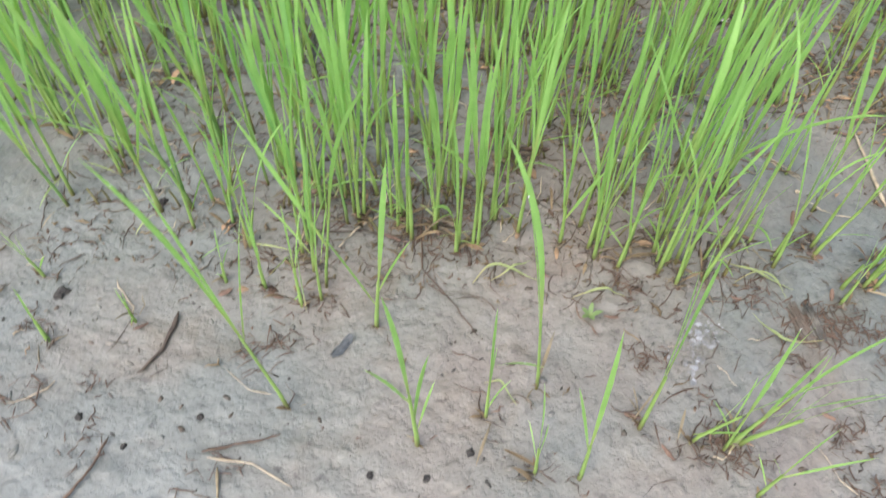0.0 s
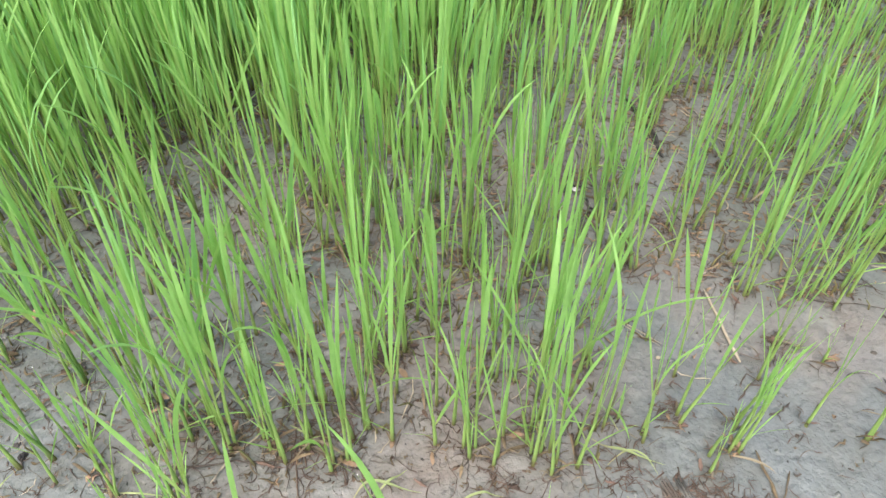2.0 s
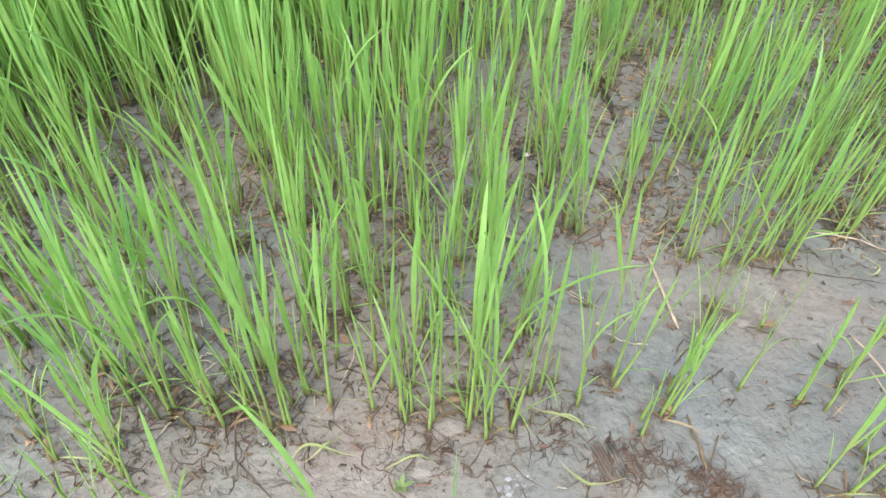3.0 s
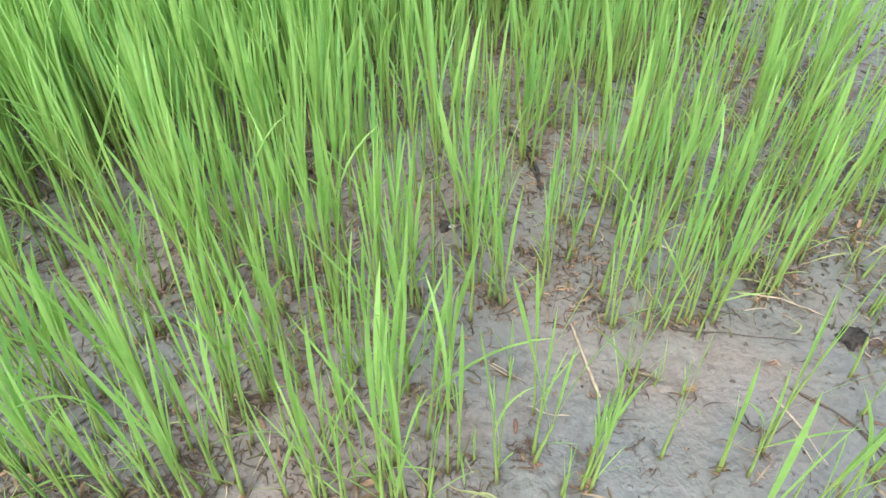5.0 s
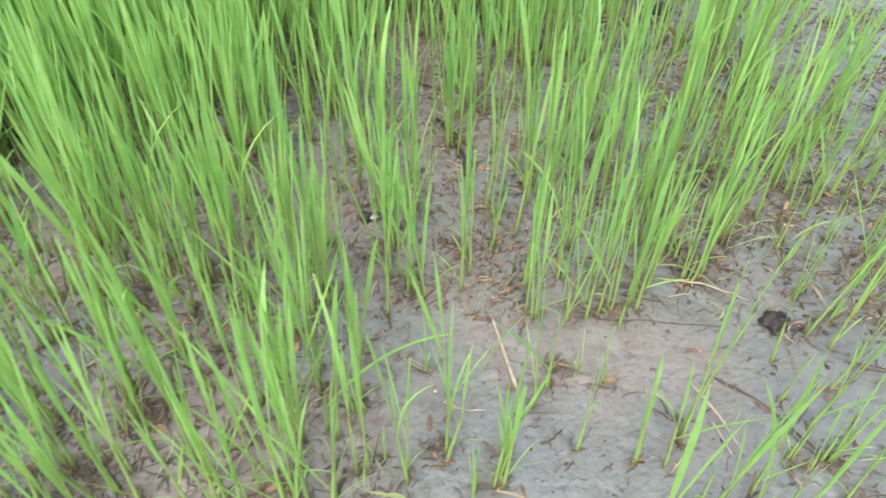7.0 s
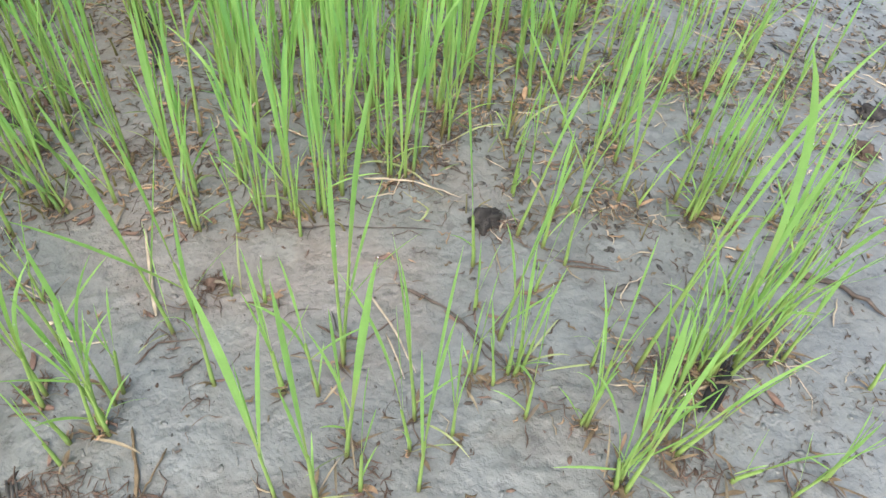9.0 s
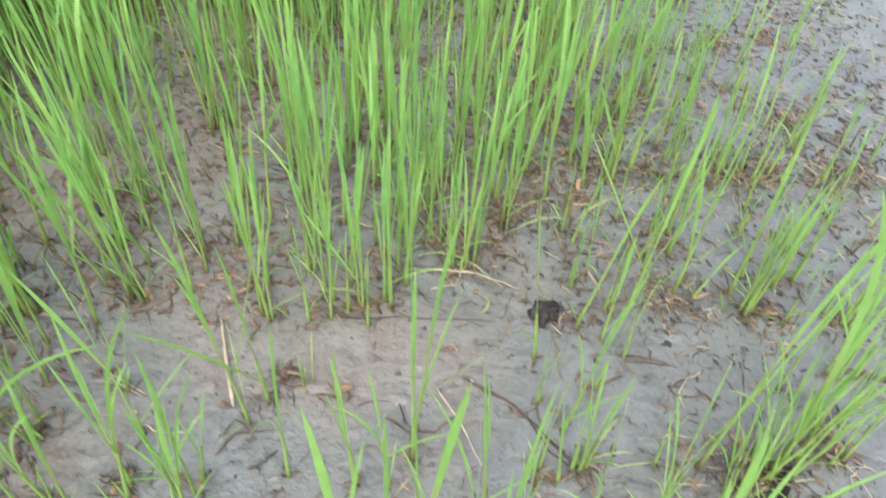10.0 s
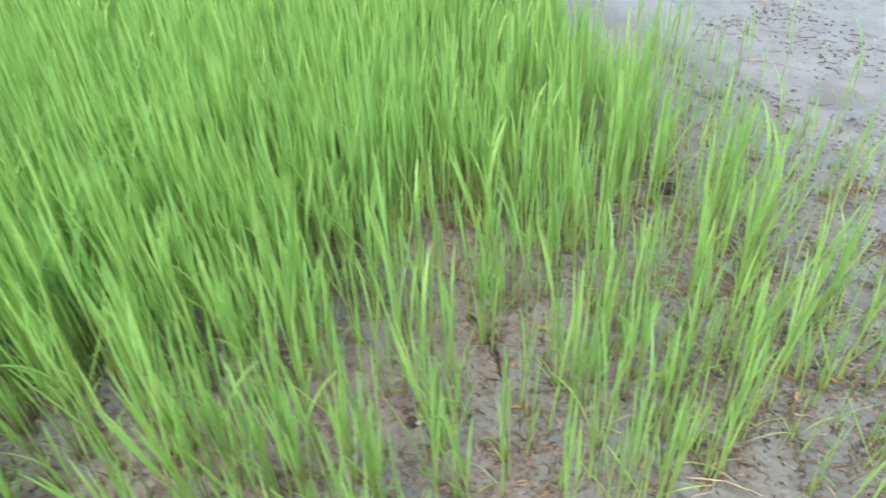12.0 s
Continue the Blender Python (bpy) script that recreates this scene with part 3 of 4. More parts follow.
# ---- litter on the mud ----
def tube(points, thick, taper=0.5, sides=6, rough=0.25, lift=0.5, steps=5, proud=0.0012, wave=0.0):
    """A crooked tapering twig through plan points, half sunk in the mud."""
    pts = [np.array([x, y, 0.0]) for x, y in points]
    line = []
    for a, b in zip(pts, pts[1:]):
        for k in range(steps):
            line.append(a + (b - a) * k / steps)
    line.append(pts[-1])
    n = len(line)
    verts, faces, uvs = [], [], []
    for k, p in enumerate(line):
        t = k / (n - 1)
        ahead = line[min(k + 1, n - 1)] - line[max(k - 1, 0)]
        ahead = ahead / max(1e-6, np.linalg.norm(ahead))
        side = np.array([-ahead[1], ahead[0], 0])
        rad = thick * 0.37 * (1 - taper * t) * (1 + rough * rng.normal() * 0.5) * (0.35 if k in (0, n - 1) else 1)
        mid = p + side * rng.normal() * thick * 0.6 * rough
        mid[2] = level(mid[0], mid[1]) + proud + thick * lift * 0.5 + abs(rng.normal()) * thick * 0.2 + wave * rng.normal()
        for j in range(sides):
            a = 2 * math.pi * j / sides
            verts.append(mid + side * rad * math.cos(a) + np.array([0, 0, rad * math.sin(a)]))
            uvs.append((j / sides, t))
            if k:
                b, m = (k - 1) * sides, (j + 1) % sides
                faces.append((b + j, b + m, b + sides + m, b + sides + j))
    faces.append(tuple(range(sides))[::-1])
    faces.append(tuple(range((n - 1) * sides, n * sides)))
    return np.array(verts), faces, uvs


def twig(points, thick, material, name="twig", label="crooked dark brown twig lying on wet mud", category="twig", **more):
    v, f, u = tube(points, thick, **more)
    at = v.mean(0)
    ob = new(name, mesh_of(name, v - at, f, material, u))
    ob.location = at
    return tagged(ob, label, category)


twig([(-0.434, -0.109), (-0.422, -0.157), (-0.405, -0.206), (-0.363, -0.237), (-0.336, -0.262)], 0.0028, ROOT, taper=0.6, label="bent thin brown root lying on wet mud", category="root")
twig([(-0.487, -0.205), (-0.478, -0.178), (-0.456, -0.149)], 0.0032, STRAW, "straw", "pale tan straw lying on wet mud", "straw", taper=0.2)
twig([(-0.600, -0.375), (-0.591, -0.348), (-0.595, -0.312)], 0.0036, TWIG, label="curved brown twig half sunk in mud", taper=-0.5)
twig([(-0.518, -0.420), (-0.491, -0.406), (-0.464, -0.391)], 0.0042, ROOT, label="flattened grey-brown stalk sunk in mud")
twig([(-0.512, -0.423), (-0.476, -0.418), (-0.440, -0.426)], 0.0026, STRAW, "straw", "thin muddy straw lying on wet mud", "straw")
twig([(-0.500, -0.428), (-0.487, -0.455)], 0.004, DEAD, "straw", "short broken yellowish straw in mud", "straw")
twig([(-0.600, -0.490), (-0.591, -0.457), (-0.592, -0.430)], 0.0045, ROOT, label="reddish brown rotten twig in mud")
twig([(-0.525, -0.197), (-0.473, -0.181), (-0.427, -0.176)], 0.0030, TWIG)
twig([(-0.452, -0.179), (-0.425, -0.182)], 0.0046, HUSK, label="short red-brown twig by the rice stalks")
twig([(-0.344, -0.107), (-0.317, -0.114), (-0.310, -0.128)], 0.0026, TWIG)
twig([(-0.252, -0.139), (-0.225, -0.120), (-0.199, -0.098)], 0.0034, ROOT)
twig([(-0.360, -0.039), (-0.325, -0.039)], 0.0050, TWIG, label="stout dark twig among rice stalks")
twig([(-0.551, -0.118), (-0.532, -0.095), (-0.503, -0.065), (-0.471, -0.076)], 0.0030, TWIG)
twig([(-0.108, 0.038), (-0.068, 0.014)], 0.0024, STRAW, "straw", "thin pale straw on grey mud", "straw")
twig([(-0.418, -0.245), (-0.449, -0.249)], 0.0018, ROOT)
twig([(-0.016, 0.098), (-0.003, 0.050), (0.011, 0.0)], 0.0036, STRAW, "straw", "pale pinkish straw lying alone on bare mud", "straw", taper=-0.6, rough=0.05, lift=1.0)
twig([(0.083, 0.111), (0.104, 0.100), (0.159, 0.102), (0.250, 0.098)], 0.0028, TWIG, label="long thin brown twig on bare mud")
twig([(0.132, 0.141), (0.177, 0.130)], 0.0030, TWIG)
twig([(0.220, 0.028), (0.258, 0.003), (0.299, -0.050)], 0.0036, TWIG, label="dark slanting twig on grey mud")
twig([(0.183, 0.164), (0.235, 0.158), (0.278, 0.136)], 0.0032, STRAW, "straw", "bent yellow straw across the rice edge", "straw", lift=2.0)
twig([(0.186, 0.137), (0.212, 0.143), (0.228, 0.180), (0.225, 0.212)], 0.0024, STRAW, "straw", "curled pale rice stalk on mud", "straw", lift=2.5)
twig([(0.203, -0.022), (0.217, -0.066)], 0.0026, STRAW, "straw", "thin whitish straw on mud", "straw", lift=2.0)
twig([(-0.109, 0.034), (-0.069, 0.011)], 0.0022, STRAW, "straw", "thin tan straw on brown mud", "straw")
twig([(-0.212, 0.073), (-0.193, 0.080)], 0.0055, DARK, label="short black twig on brown mud")
twig([(0.073, 0.129), (0.108, 0.100)], 0.0030, TWIG)
twig([(0.144, -0.010), (0.163, -0.024), (0.187, -0.025), (0.211, -0.006)], 0.0034, ROOT, label="reddish bent twig on bare mud")
twig([(0.163, -0.020), (0.156, 0.004)], 0.0030, DARK)
twig([(0.255, 0.0), (0.278, -0.021), (0.299, -0.050)], 0.0026, TWIG)
twig([(0.214, 0.031), (0.246, 0.009)], 0.0042, TWIG, label="dark brown twig on pinkish mud")
twig([(0.003, -0.047), (0.017, -0.026), (0.052, -0.022)], 0.0030, ROOT)
twig([(0.031, -0.059), (0.043, -0.054), (0.055, -0.041)], 0.0044, TWIG, label="rough black twig on grey mud")
twig([(0.011, -0.101), (0.020, -0.130), (0.025, -0.156)], 0.0032, BROWN, label="red-brown rotten stalk in mud", taper=-0.4)
twig([(0.039, -0.119), (0.033, -0.140), (0.027, -0.157)], 0.0028, BROWN)
twig([(0.583, 0.036), (0.618, 0.025), (0.654, -0.014)], 0.0085, TWIG, label="thick wet dark branch on grey mud")
twig([(0.599, -0.022), (0.616, 0.009)], 0.0034, STRAW, "straw", "short white straw beside a dark branch", "straw")
twig([(0.397, 0.112), (0.440, 0.127)], 0.0030, STRAW, "straw", "muddy grey straw on bare mud", "straw")
twig([(0.369, 0.049), (0.418, 0.041)], 0.0028, ROOT)
twig([(0.189, 0.016), (0.211, -0.025), (0.226, -0.064)], 0.0030, STRAW, "straw", "arching pale green-white dead leaf stalk", "straw", lift=6.0)
twig([(-0.098, 0.462), (-0.072, 0.418), (-0.054, 0.372), (-0.049, 0.328)], 0.0080, CLOD, label="black twisted root among rice stalks", category="root", taper=0.2, wave=0.002, lift=1.0)
twig([(-0.092, 0.450), (-0.060, 0.420), (-0.062, 0.375), (-0.044, 0.335)], 0.0050, CLOD, label="thin black root beside a twisted one", category="root", wave=0.002)
for dx, dy, ex, ey, thick in ((-0.395, 0.318, -0.345, 0.312, 0.0050), (-0.402, 0.345, -0.352, 0.330, 0.0046), (-0.410, 0.386, -0.370, 0.372, 0.0056), (-0.372, 0.412, -0.345, 0.398, 0.0050),
                              (-0.330, 0.165, -0.302, 0.150, 0.0046), (-0.380, 0.300, -0.335, 0.322, 0.0040), (-0.182, 0.256, -0.150, 0.250, 0.0052), (-0.150, 0.232, -0.128, 0.206, 0.0050)):
    twig([(dx, dy), ((dx + ex) / 2 + rng.normal(0, 0.004), (dy + ey) / 2 + rng.normal(0, 0.004)), (ex, ey)], thick, CLOD, label="black rotten stalk lying among rice stalks")
twig([(0.595, 1.408), (0.66, 1.39), (0.73, 1.335)], 0.0040, STRAW, "straw", "long pale straw in shallow water", "straw")
twig([(0.655, 0.79), (0.672, 0.815)], 0.0050, STRAW, "straw", "short white straw at the water's edge", "straw")
twig([(-0.625, 0.075), (-0.617, 0.045), (-0.600, 0.010)], 0.0100, DARK, label="thick black wet stick among rice stalks")
twig([(-0.815, 0.035), (-0.80, 0.015), (-0.775, -0.01)], 0.0090, DARK, label="black wet stick sunk beside rice")
twig([(-0.109, -0.284), (-0.097, -0.267), (-0.075, -0.240)], 0.0055, HUSK, label="leaning brown dead stalk by rice clump", lift=3.0)

twig([(-0.154, -0.095), (-0.156, -0.122), (-0.153, -0.150)], 0.0060, TWIG, label="flat dark rotten strip sunk in mud", taper=0.1, lift=0.2)
twig([(-0.395, -0.091), (-0.372, -0.112), (-0.357, -0.125), (-0.343, -0.136)], 0.0038, TWIG, label="bundle of dark rotten roots among stalks")
twig([(-0.253, -0.014), (-0.215, -0.006), (-0.175, -0.008)], 0.0030, ROOT, label="thin brown root among rice stalks", category="root")
twig([(-0.323, -0.026), (-0.345, -0.030), (-0.368, -0.043)], 0.0060, TORN, label="stout red-brown stalk in a muddy hollow")
twig([(-0.191, 0.108), (-0.170, 0.098), (-0.151, 0.097)], 0.0032, TWIG)
twig([(0.249, -0.140), (0.254, -0.128), (0.260, -0.116)], 0.0040, ROOT, label="flat grey-brown stalk sunk in mud")
twig([(0.085, 0.244), (0.108, 0.235), (0.130, 0.222)], 0.0034, STRAW, "straw", "short pale straw among rice stalks", "straw", lift=1.5)
twig([(0.384, 0.419), (0.372, 0.392), (0.367, 0.362)], 0.0060, DARK, label="black wet stick on litter-strewn mud")
twig([(-0.159, 0.575), (-0.120, 0.548), (-0.082, 0.527)], 0.0070, TORN, label="red-brown rotten stalk among rice")
twig([(0.336, 0.191), (0.362, 0.186), (0.389, 0.188)], 0.0028, TWIG)


for line, thick, stuff, what in (([(0.421, 0.419), (0.459, 0.426), (0.496, 0.465)], 0.0028, STRAW, "straw"), ([(0.477, 0.409), (0.512, 0.408)], 0.0034, STRAW, "straw"),
                                 ([(0.694, 0.404), (0.710, 0.386), (0.730, 0.364)], 0.0065, DARK, "twig"), ([(0.660, 0.207), (0.708, 0.214)], 0.0040, TWIG, "twig"),
                                 ([(0.647, 0.207), (0.656, 0.181)], 0.0040, TWIG, "twig"), ([(0.597, 0.425), (0.622, 0.407)], 0.0040, STRAW, "straw"),
                                 ([(0.359, 0.054), (0.385, 0.052), (0.410, 0.044)], 0.0032, ROOT, "twig"), ([(0.429, 0.015), (0.445, -0.003)], 0.0040, ROOT, "twig"),
                                 ([(0.383, -0.076), (0.416, -0.078)], 0.0026, STRAW, "straw"), ([(0.454, -0.078), (0.513, -0.074)], 0.0030, STRAW, "straw"),
                                 ([(0.265, -0.006), (0.285, -0.045), (0.302, -0.061)], 0.0030, TWIG, "twig"), ([(0.374, 0.180), (0.405, 0.184), (0.439, 0.176)], 0.0028, ROOT, "twig"),
                                 ([(0.657, 0.303), (0.682, 0.314)], 0.0050, DARK, "twig"), ([(0.499, 0.164), (0.498, 0.140), (0.484, 0.128)], 0.0022, ROOT, "twig"),
                                 ([(0.304, 0.082), (0.308, 0.042), (0.322, 0.055)], 0.0022, DEAD, "straw")):
    twig(line, thick, stuff, what, "pale dead straw on grey mud" if what == "straw" else "wet dark twig on grey mud", what, lift=1.0)


def chip(length, width, thick, material, name, label, category, bend=0.3):
    """A long curved flake, thick in the middle: husks, bark, dead leaf bits."""
    nx, ny = 6, 3
    verts, faces, uvs = [], [], []
    for side in (1, -1):
        for i in range(nx + 1):
            t = i / nx
            w = width / 2 * math.sin(math.pi * (0.08 + 0.84 * t)) ** 0.6 * (1 + 0.12 * rng.normal())
            for j in range(ny + 1):
                u = j / ny * 2 - 1
                z = thick * (0.5 * side * (1 - u * u) * (0.2 + 0.8 * math.sin(math.pi * t)) + bend * (t - 0.5) ** 2 * 4 - 0.6 * u * u * bend)
                verts.append(((t - 0.5) * length, u * w, z + 0.0004 * rng.normal()))
                uvs.append((j / ny, t))
    top = (nx + 1) * (ny + 1)
    for i in range(nx):
        for j in range(ny):
            a = i * (ny + 1) + j
            faces.append((a, a + ny + 1, a + ny + 2, a + 1))
            faces.append((top + a, top + a + 1, top + a + ny + 2, top + a + ny + 1))
    return mesh_of(name, verts, faces, material, uvs)


HUSK_MESHES = [chip(rng.uniform(0.010, 0.018), rng.uniform(0.0028, 0.0052), 0.003, HUSK, "husk", "", "") for _ in range(8)]


def drop_husk(x, y, spin=None, lift=0.002):
    ob = new("husk", HUSK_MESHES[int(rng.integers(8))])
    turn = rng.uniform(0, 6.28) if spin is None else spin
    ob.matrix_basis = Matrix.Translation((x, y, level(x, y) + lift)) @ Euler((rng.normal(0, 0.3), rng.normal(0, 0.2), turn)).to_matrix().to_4x4() @ Matrix.Scale(rng.uniform(0.7, 1.15), 4)
    return tagged(ob, "red-brown curled husk lying on wet mud", "husk", "red husks")


HUSK_SPOTS = [(-0.521, -0.271), (-0.532, -0.127), (-0.509, -0.116), (-0.620, -0.334), (-0.201, -0.294), (-0.046, -0.247), (-0.231, -0.206), (-0.114, 0.036),
              (-0.042, -0.124), (-0.566, -0.281), (-0.510, -0.046), (-0.298, -0.180), (-0.126, -0.153), (-0.169, -0.316), (-0.115, 0.038), (-0.077, -0.042),
              (0.172, -0.021), (0.323, 0.033), (-0.028, 0.093), (0.259, -0.004), (-0.057, -0.082), (-0.121, -0.080), (0.331, 0.008), (0.280, -0.003), (0.295, -0.004),
              (0.243, 0.109), (0.212, 0.041), (0.263, 0.205), (0.130, 0.179), (0.202, 0.064), (0.283, -0.073), (0.328, 0.020), (0.329, 0.012), (0.415, -0.056), (0.433, 0.383), (0.359, 0.300), (0.723, 0.311),
              (0.560, 0.303), (0.519, -0.093), (0.405, -0.052), (0.716, 0.492), (-0.041, 0.416)]
for hx, hy in HUSK_SPOTS:
    drop_husk(hx, hy)
made = 0
while made < 110:
    hx, hy = rng.uniform(-0.75, 0.65), rng.uniform(-0.25, 0.95)
    if rng.random() * 900 < min(600, density(hx, hy)) + 40:
        drop_husk(hx, hy)
        made += 1


def lump(name, size, material, label, category, flat=0.6, rough=0.25, cuts=3, parts=()):
    """A rough clod or pebble."""
    bm = bmesh.new()
    bmesh.ops.create_icosphere(bm, subdivisions=cuts, radius=size / 2)
    seed = Vector((rng.uniform(0, 50), rng.uniform(0, 50), 0))
    for v in bm.verts:
        k = 1 + rough * noise.fractal(v.co / size * 3.0 + seed, 1.0, 2.0, 4)
        v.co = Vector((v.co.x * k, v.co.y * k * 0.85, v.co.z * k * flat))
    me = bpy.data.meshes.new(name)
    bm.to_mesh(me)
    bm.free()
    me.materials.append(material)
    me.polygons.foreach_set("use_smooth", [True] * len(me.polygons))
    return tagged(new(name, me), label, category)


def put(ob, x, y, up=0.0, turn=0.0, tip=0.0):
    ob.matrix_basis = Matrix.Translation((x, y, level(x, y) + up)) @ Euler((tip, 0, turn)).to_matrix().to_4x4()
    return ob


put(lump("clod", 0.030, CLOD, "dark wet clod of mud on open ground", "clod", 0.7, 0.55, 4), 0.299, 0.107, 0.003, 0.4)
put(lump("clod", 0.030, CLOD, "dark wet clod on grey mud", "clod", 0.5, 0.5, 4), 0.771, 0.275, 0.004)
put(lump("clod", 0.030, ROOT, "brown clod with rotten roots", "clod", 0.5, 0.6, 4), 0.730, 0.207, 0.004)
put(lump("clod", 0.016, CLOD, "black wet clod among rice stalks", "clod", 0.5, 0.6, 3), -0.172, 0.246, 0.002, 1.1)
put(lump("clod", 0.036, CLOD, "dark clod among far rice stalks", "clod", 0.5, 0.5, 4), 0.282, 0.807, 0.006)
for px, py, size in ((-0.318, -0.361, 0.009), (-0.533, -0.394, 0.008), (-0.579, -0.433, 0.007), (-0.387, -0.400, 0.008), (-0.345, -0.390, 0.008),
                     (-0.625, -0.422, 0.009), (-0.704, -0.324, 0.018), (-0.681, -0.193, 0.009), (-0.670, -0.203, 0.012)):
    put(lump("pebble", size * 0.75, CLOD, "small black pebble in wet mud", "pebble", 0.5, 0.6, 3), px, py, size * 0.05, rng.uniform(0, 6))

dead_leaf = new("dead_leaf", chip(0.026, 0.009, 0.005, SHELL, "dead_leaf", "", "", 0.8))
put(tagged(dead_leaf, "curled wet grey dead leaf on bare mud", "dead leaf"), -0.447, -0.303, 0.004, 1.2)


def split_strip(xa, ya, xb, yb, wide, material, label, up=0.0, ridges=4):
    """A split length of stalk: long fibres side by side, broken off unevenly at both ends."""
    root = new("wood_chip")
    length, turn = math.hypot(xb - xa, yb - ya), math.atan2(yb - ya, xb - xa)
    root.matrix_basis = Matrix.Translation(((xa + xb) / 2, (ya + yb) / 2, level((xa + xb) / 2, (ya + yb) / 2) + up)) @ Matrix.Rotation(turn, 4, "Z")
    for k in range(ridges):
        across = wide * ((k + 0.5) / ridges - 0.5)
        part("fibre", chip(length * rng.uniform(0.78, 1.06), wide / ridges * 1.25, 0.0045, material, "fibre", "", "", 0.1), root)
        root.children[-1].matrix_basis = Matrix.Translation((rng.normal(0, 0.002), across, 0.0022 * math.cos(3 * across / wide) + rng.normal(0, 0.0004))) @ Matrix.Rotation(rng.normal(0, 0.03), 4, "Z")
    return tagged(root, label, "wood chip")


split_strip(-0.079, -0.142, -0.058, -0.184, 0.012, SODDEN, "weathered grey split stalk sunk in mud", -0.0005, 4)
split_strip(-0.064, -0.140, -0.049, -0.176, 0.008, DARK, "dark split stalk sunk in mud", 0.0, 3)
split_strip(0.454, -0.107, 0.489, -0.060, 0.013, BLACK, "flat black bamboo chip beside rice clump", 0.006, 3)
put(lump("clod", 0.015, TORN, "brown rotten root stock on bare mud", "clod", 0.6, 0.9, 3), 0.052, 0.036, 0.001, 0.8)
put(lump("clod", 0.024, TORN, "reddish brown clump of torn roots in mud", "clod", 0.35, 0.9, 4), 0.034, -0.180, -0.002, 0.3)


def root_mass(x, y, size, count, label):
    """A tangle of dead roots and crumbs."""
    root = new("root_tangle")
    base = Matrix.Translation((x, y, level(x, y)))
    root.matrix_basis = base
    for _ in range(count):
        a, r = rng.uniform(0, 6.28), size * rng.uniform(0.1, 0.5)
        b = rng.uniform(0, 6.28)
        p = (x + r * math.cos(a), y + r * math.sin(a))
        q = (p[0] + size * rng.uniform(0.15, 0.36) * math.cos(b), p[1] + size * rng.uniform(0.15, 0.36) * math.sin(b))
        v, f, u = tube([p, ((p[0] + q[0]) / 2 + rng.normal() * size * 0.1, (p[1] + q[1]) / 2 + rng.normal() * size * 0.1), q], rng.uniform(0.0010, 0.0024), steps=2, sides=4,
                       lift=rng.uniform(0.1, 1.4))
        me = mesh_of("rootlet", v, f, TORN if rng.random() < 0.6 else ROOT, u)
        me.transform(base.inverted())
        part("rootlet", me, root)
    return tagged(root, label, "root tangle")


for rx, ry, size, count, label in ((0.053, 0.036, 0.034, 40, "brown tangle of dead roots on bare mud"), (-0.197, -0.237, 0.036, 34, "dark reddish tangle of rootlets in mud"),
                                   (-0.509, -0.317, 0.060, 34, "flat brown litter of rootlets on mud"), (-0.122, -0.295, 0.045, 40, "brown dead roots under a rice clump"),
                                   (-0.067, -0.068, 0.030, 26, "small brown root tangle in grey mud"), (-0.711, -0.356, 0.030, 20, "small root tangle in grey mud"),
                                   (-0.064, -0.066, 0.035, 26, "brown litter of rootlets in mud"), (0.434, -0.150, 0.050, 40, "tangled dead roots under a rice clump"),
                                   (0.522, -0.044, 0.036, 30, "brown root litter beside rice clump"), (0.187, -0.148, 0.034, 30, "reddish dead roots in near mud"),
                                   (-0.061, 0.205, 0.045, 34, "muddy root tangle among rice"), (-0.375, 0.332, 0.055, 36, "dark root litter among rice"),
                                   (-0.177, 0.266, 0.05, 34, "dark root litter among stalks"), (-0.395, -0.155, 0.07, 60, "pale dead roots spread at the rice edge"),
                                   (-0.055, -0.160, 0.055, 40, "dark root litter beside wood chips"), (0.46, -0.085, 0.05, 40, "brown dead sheaths in a rice clump"), (0.318, 0.098, 0.045, 40, "dark roots beside a wet clod"),
                                   (0.268, 0.785, 0.06, 46, "brown root tuft among far rice")):
    root_mass(rx, ry, size, count, label)
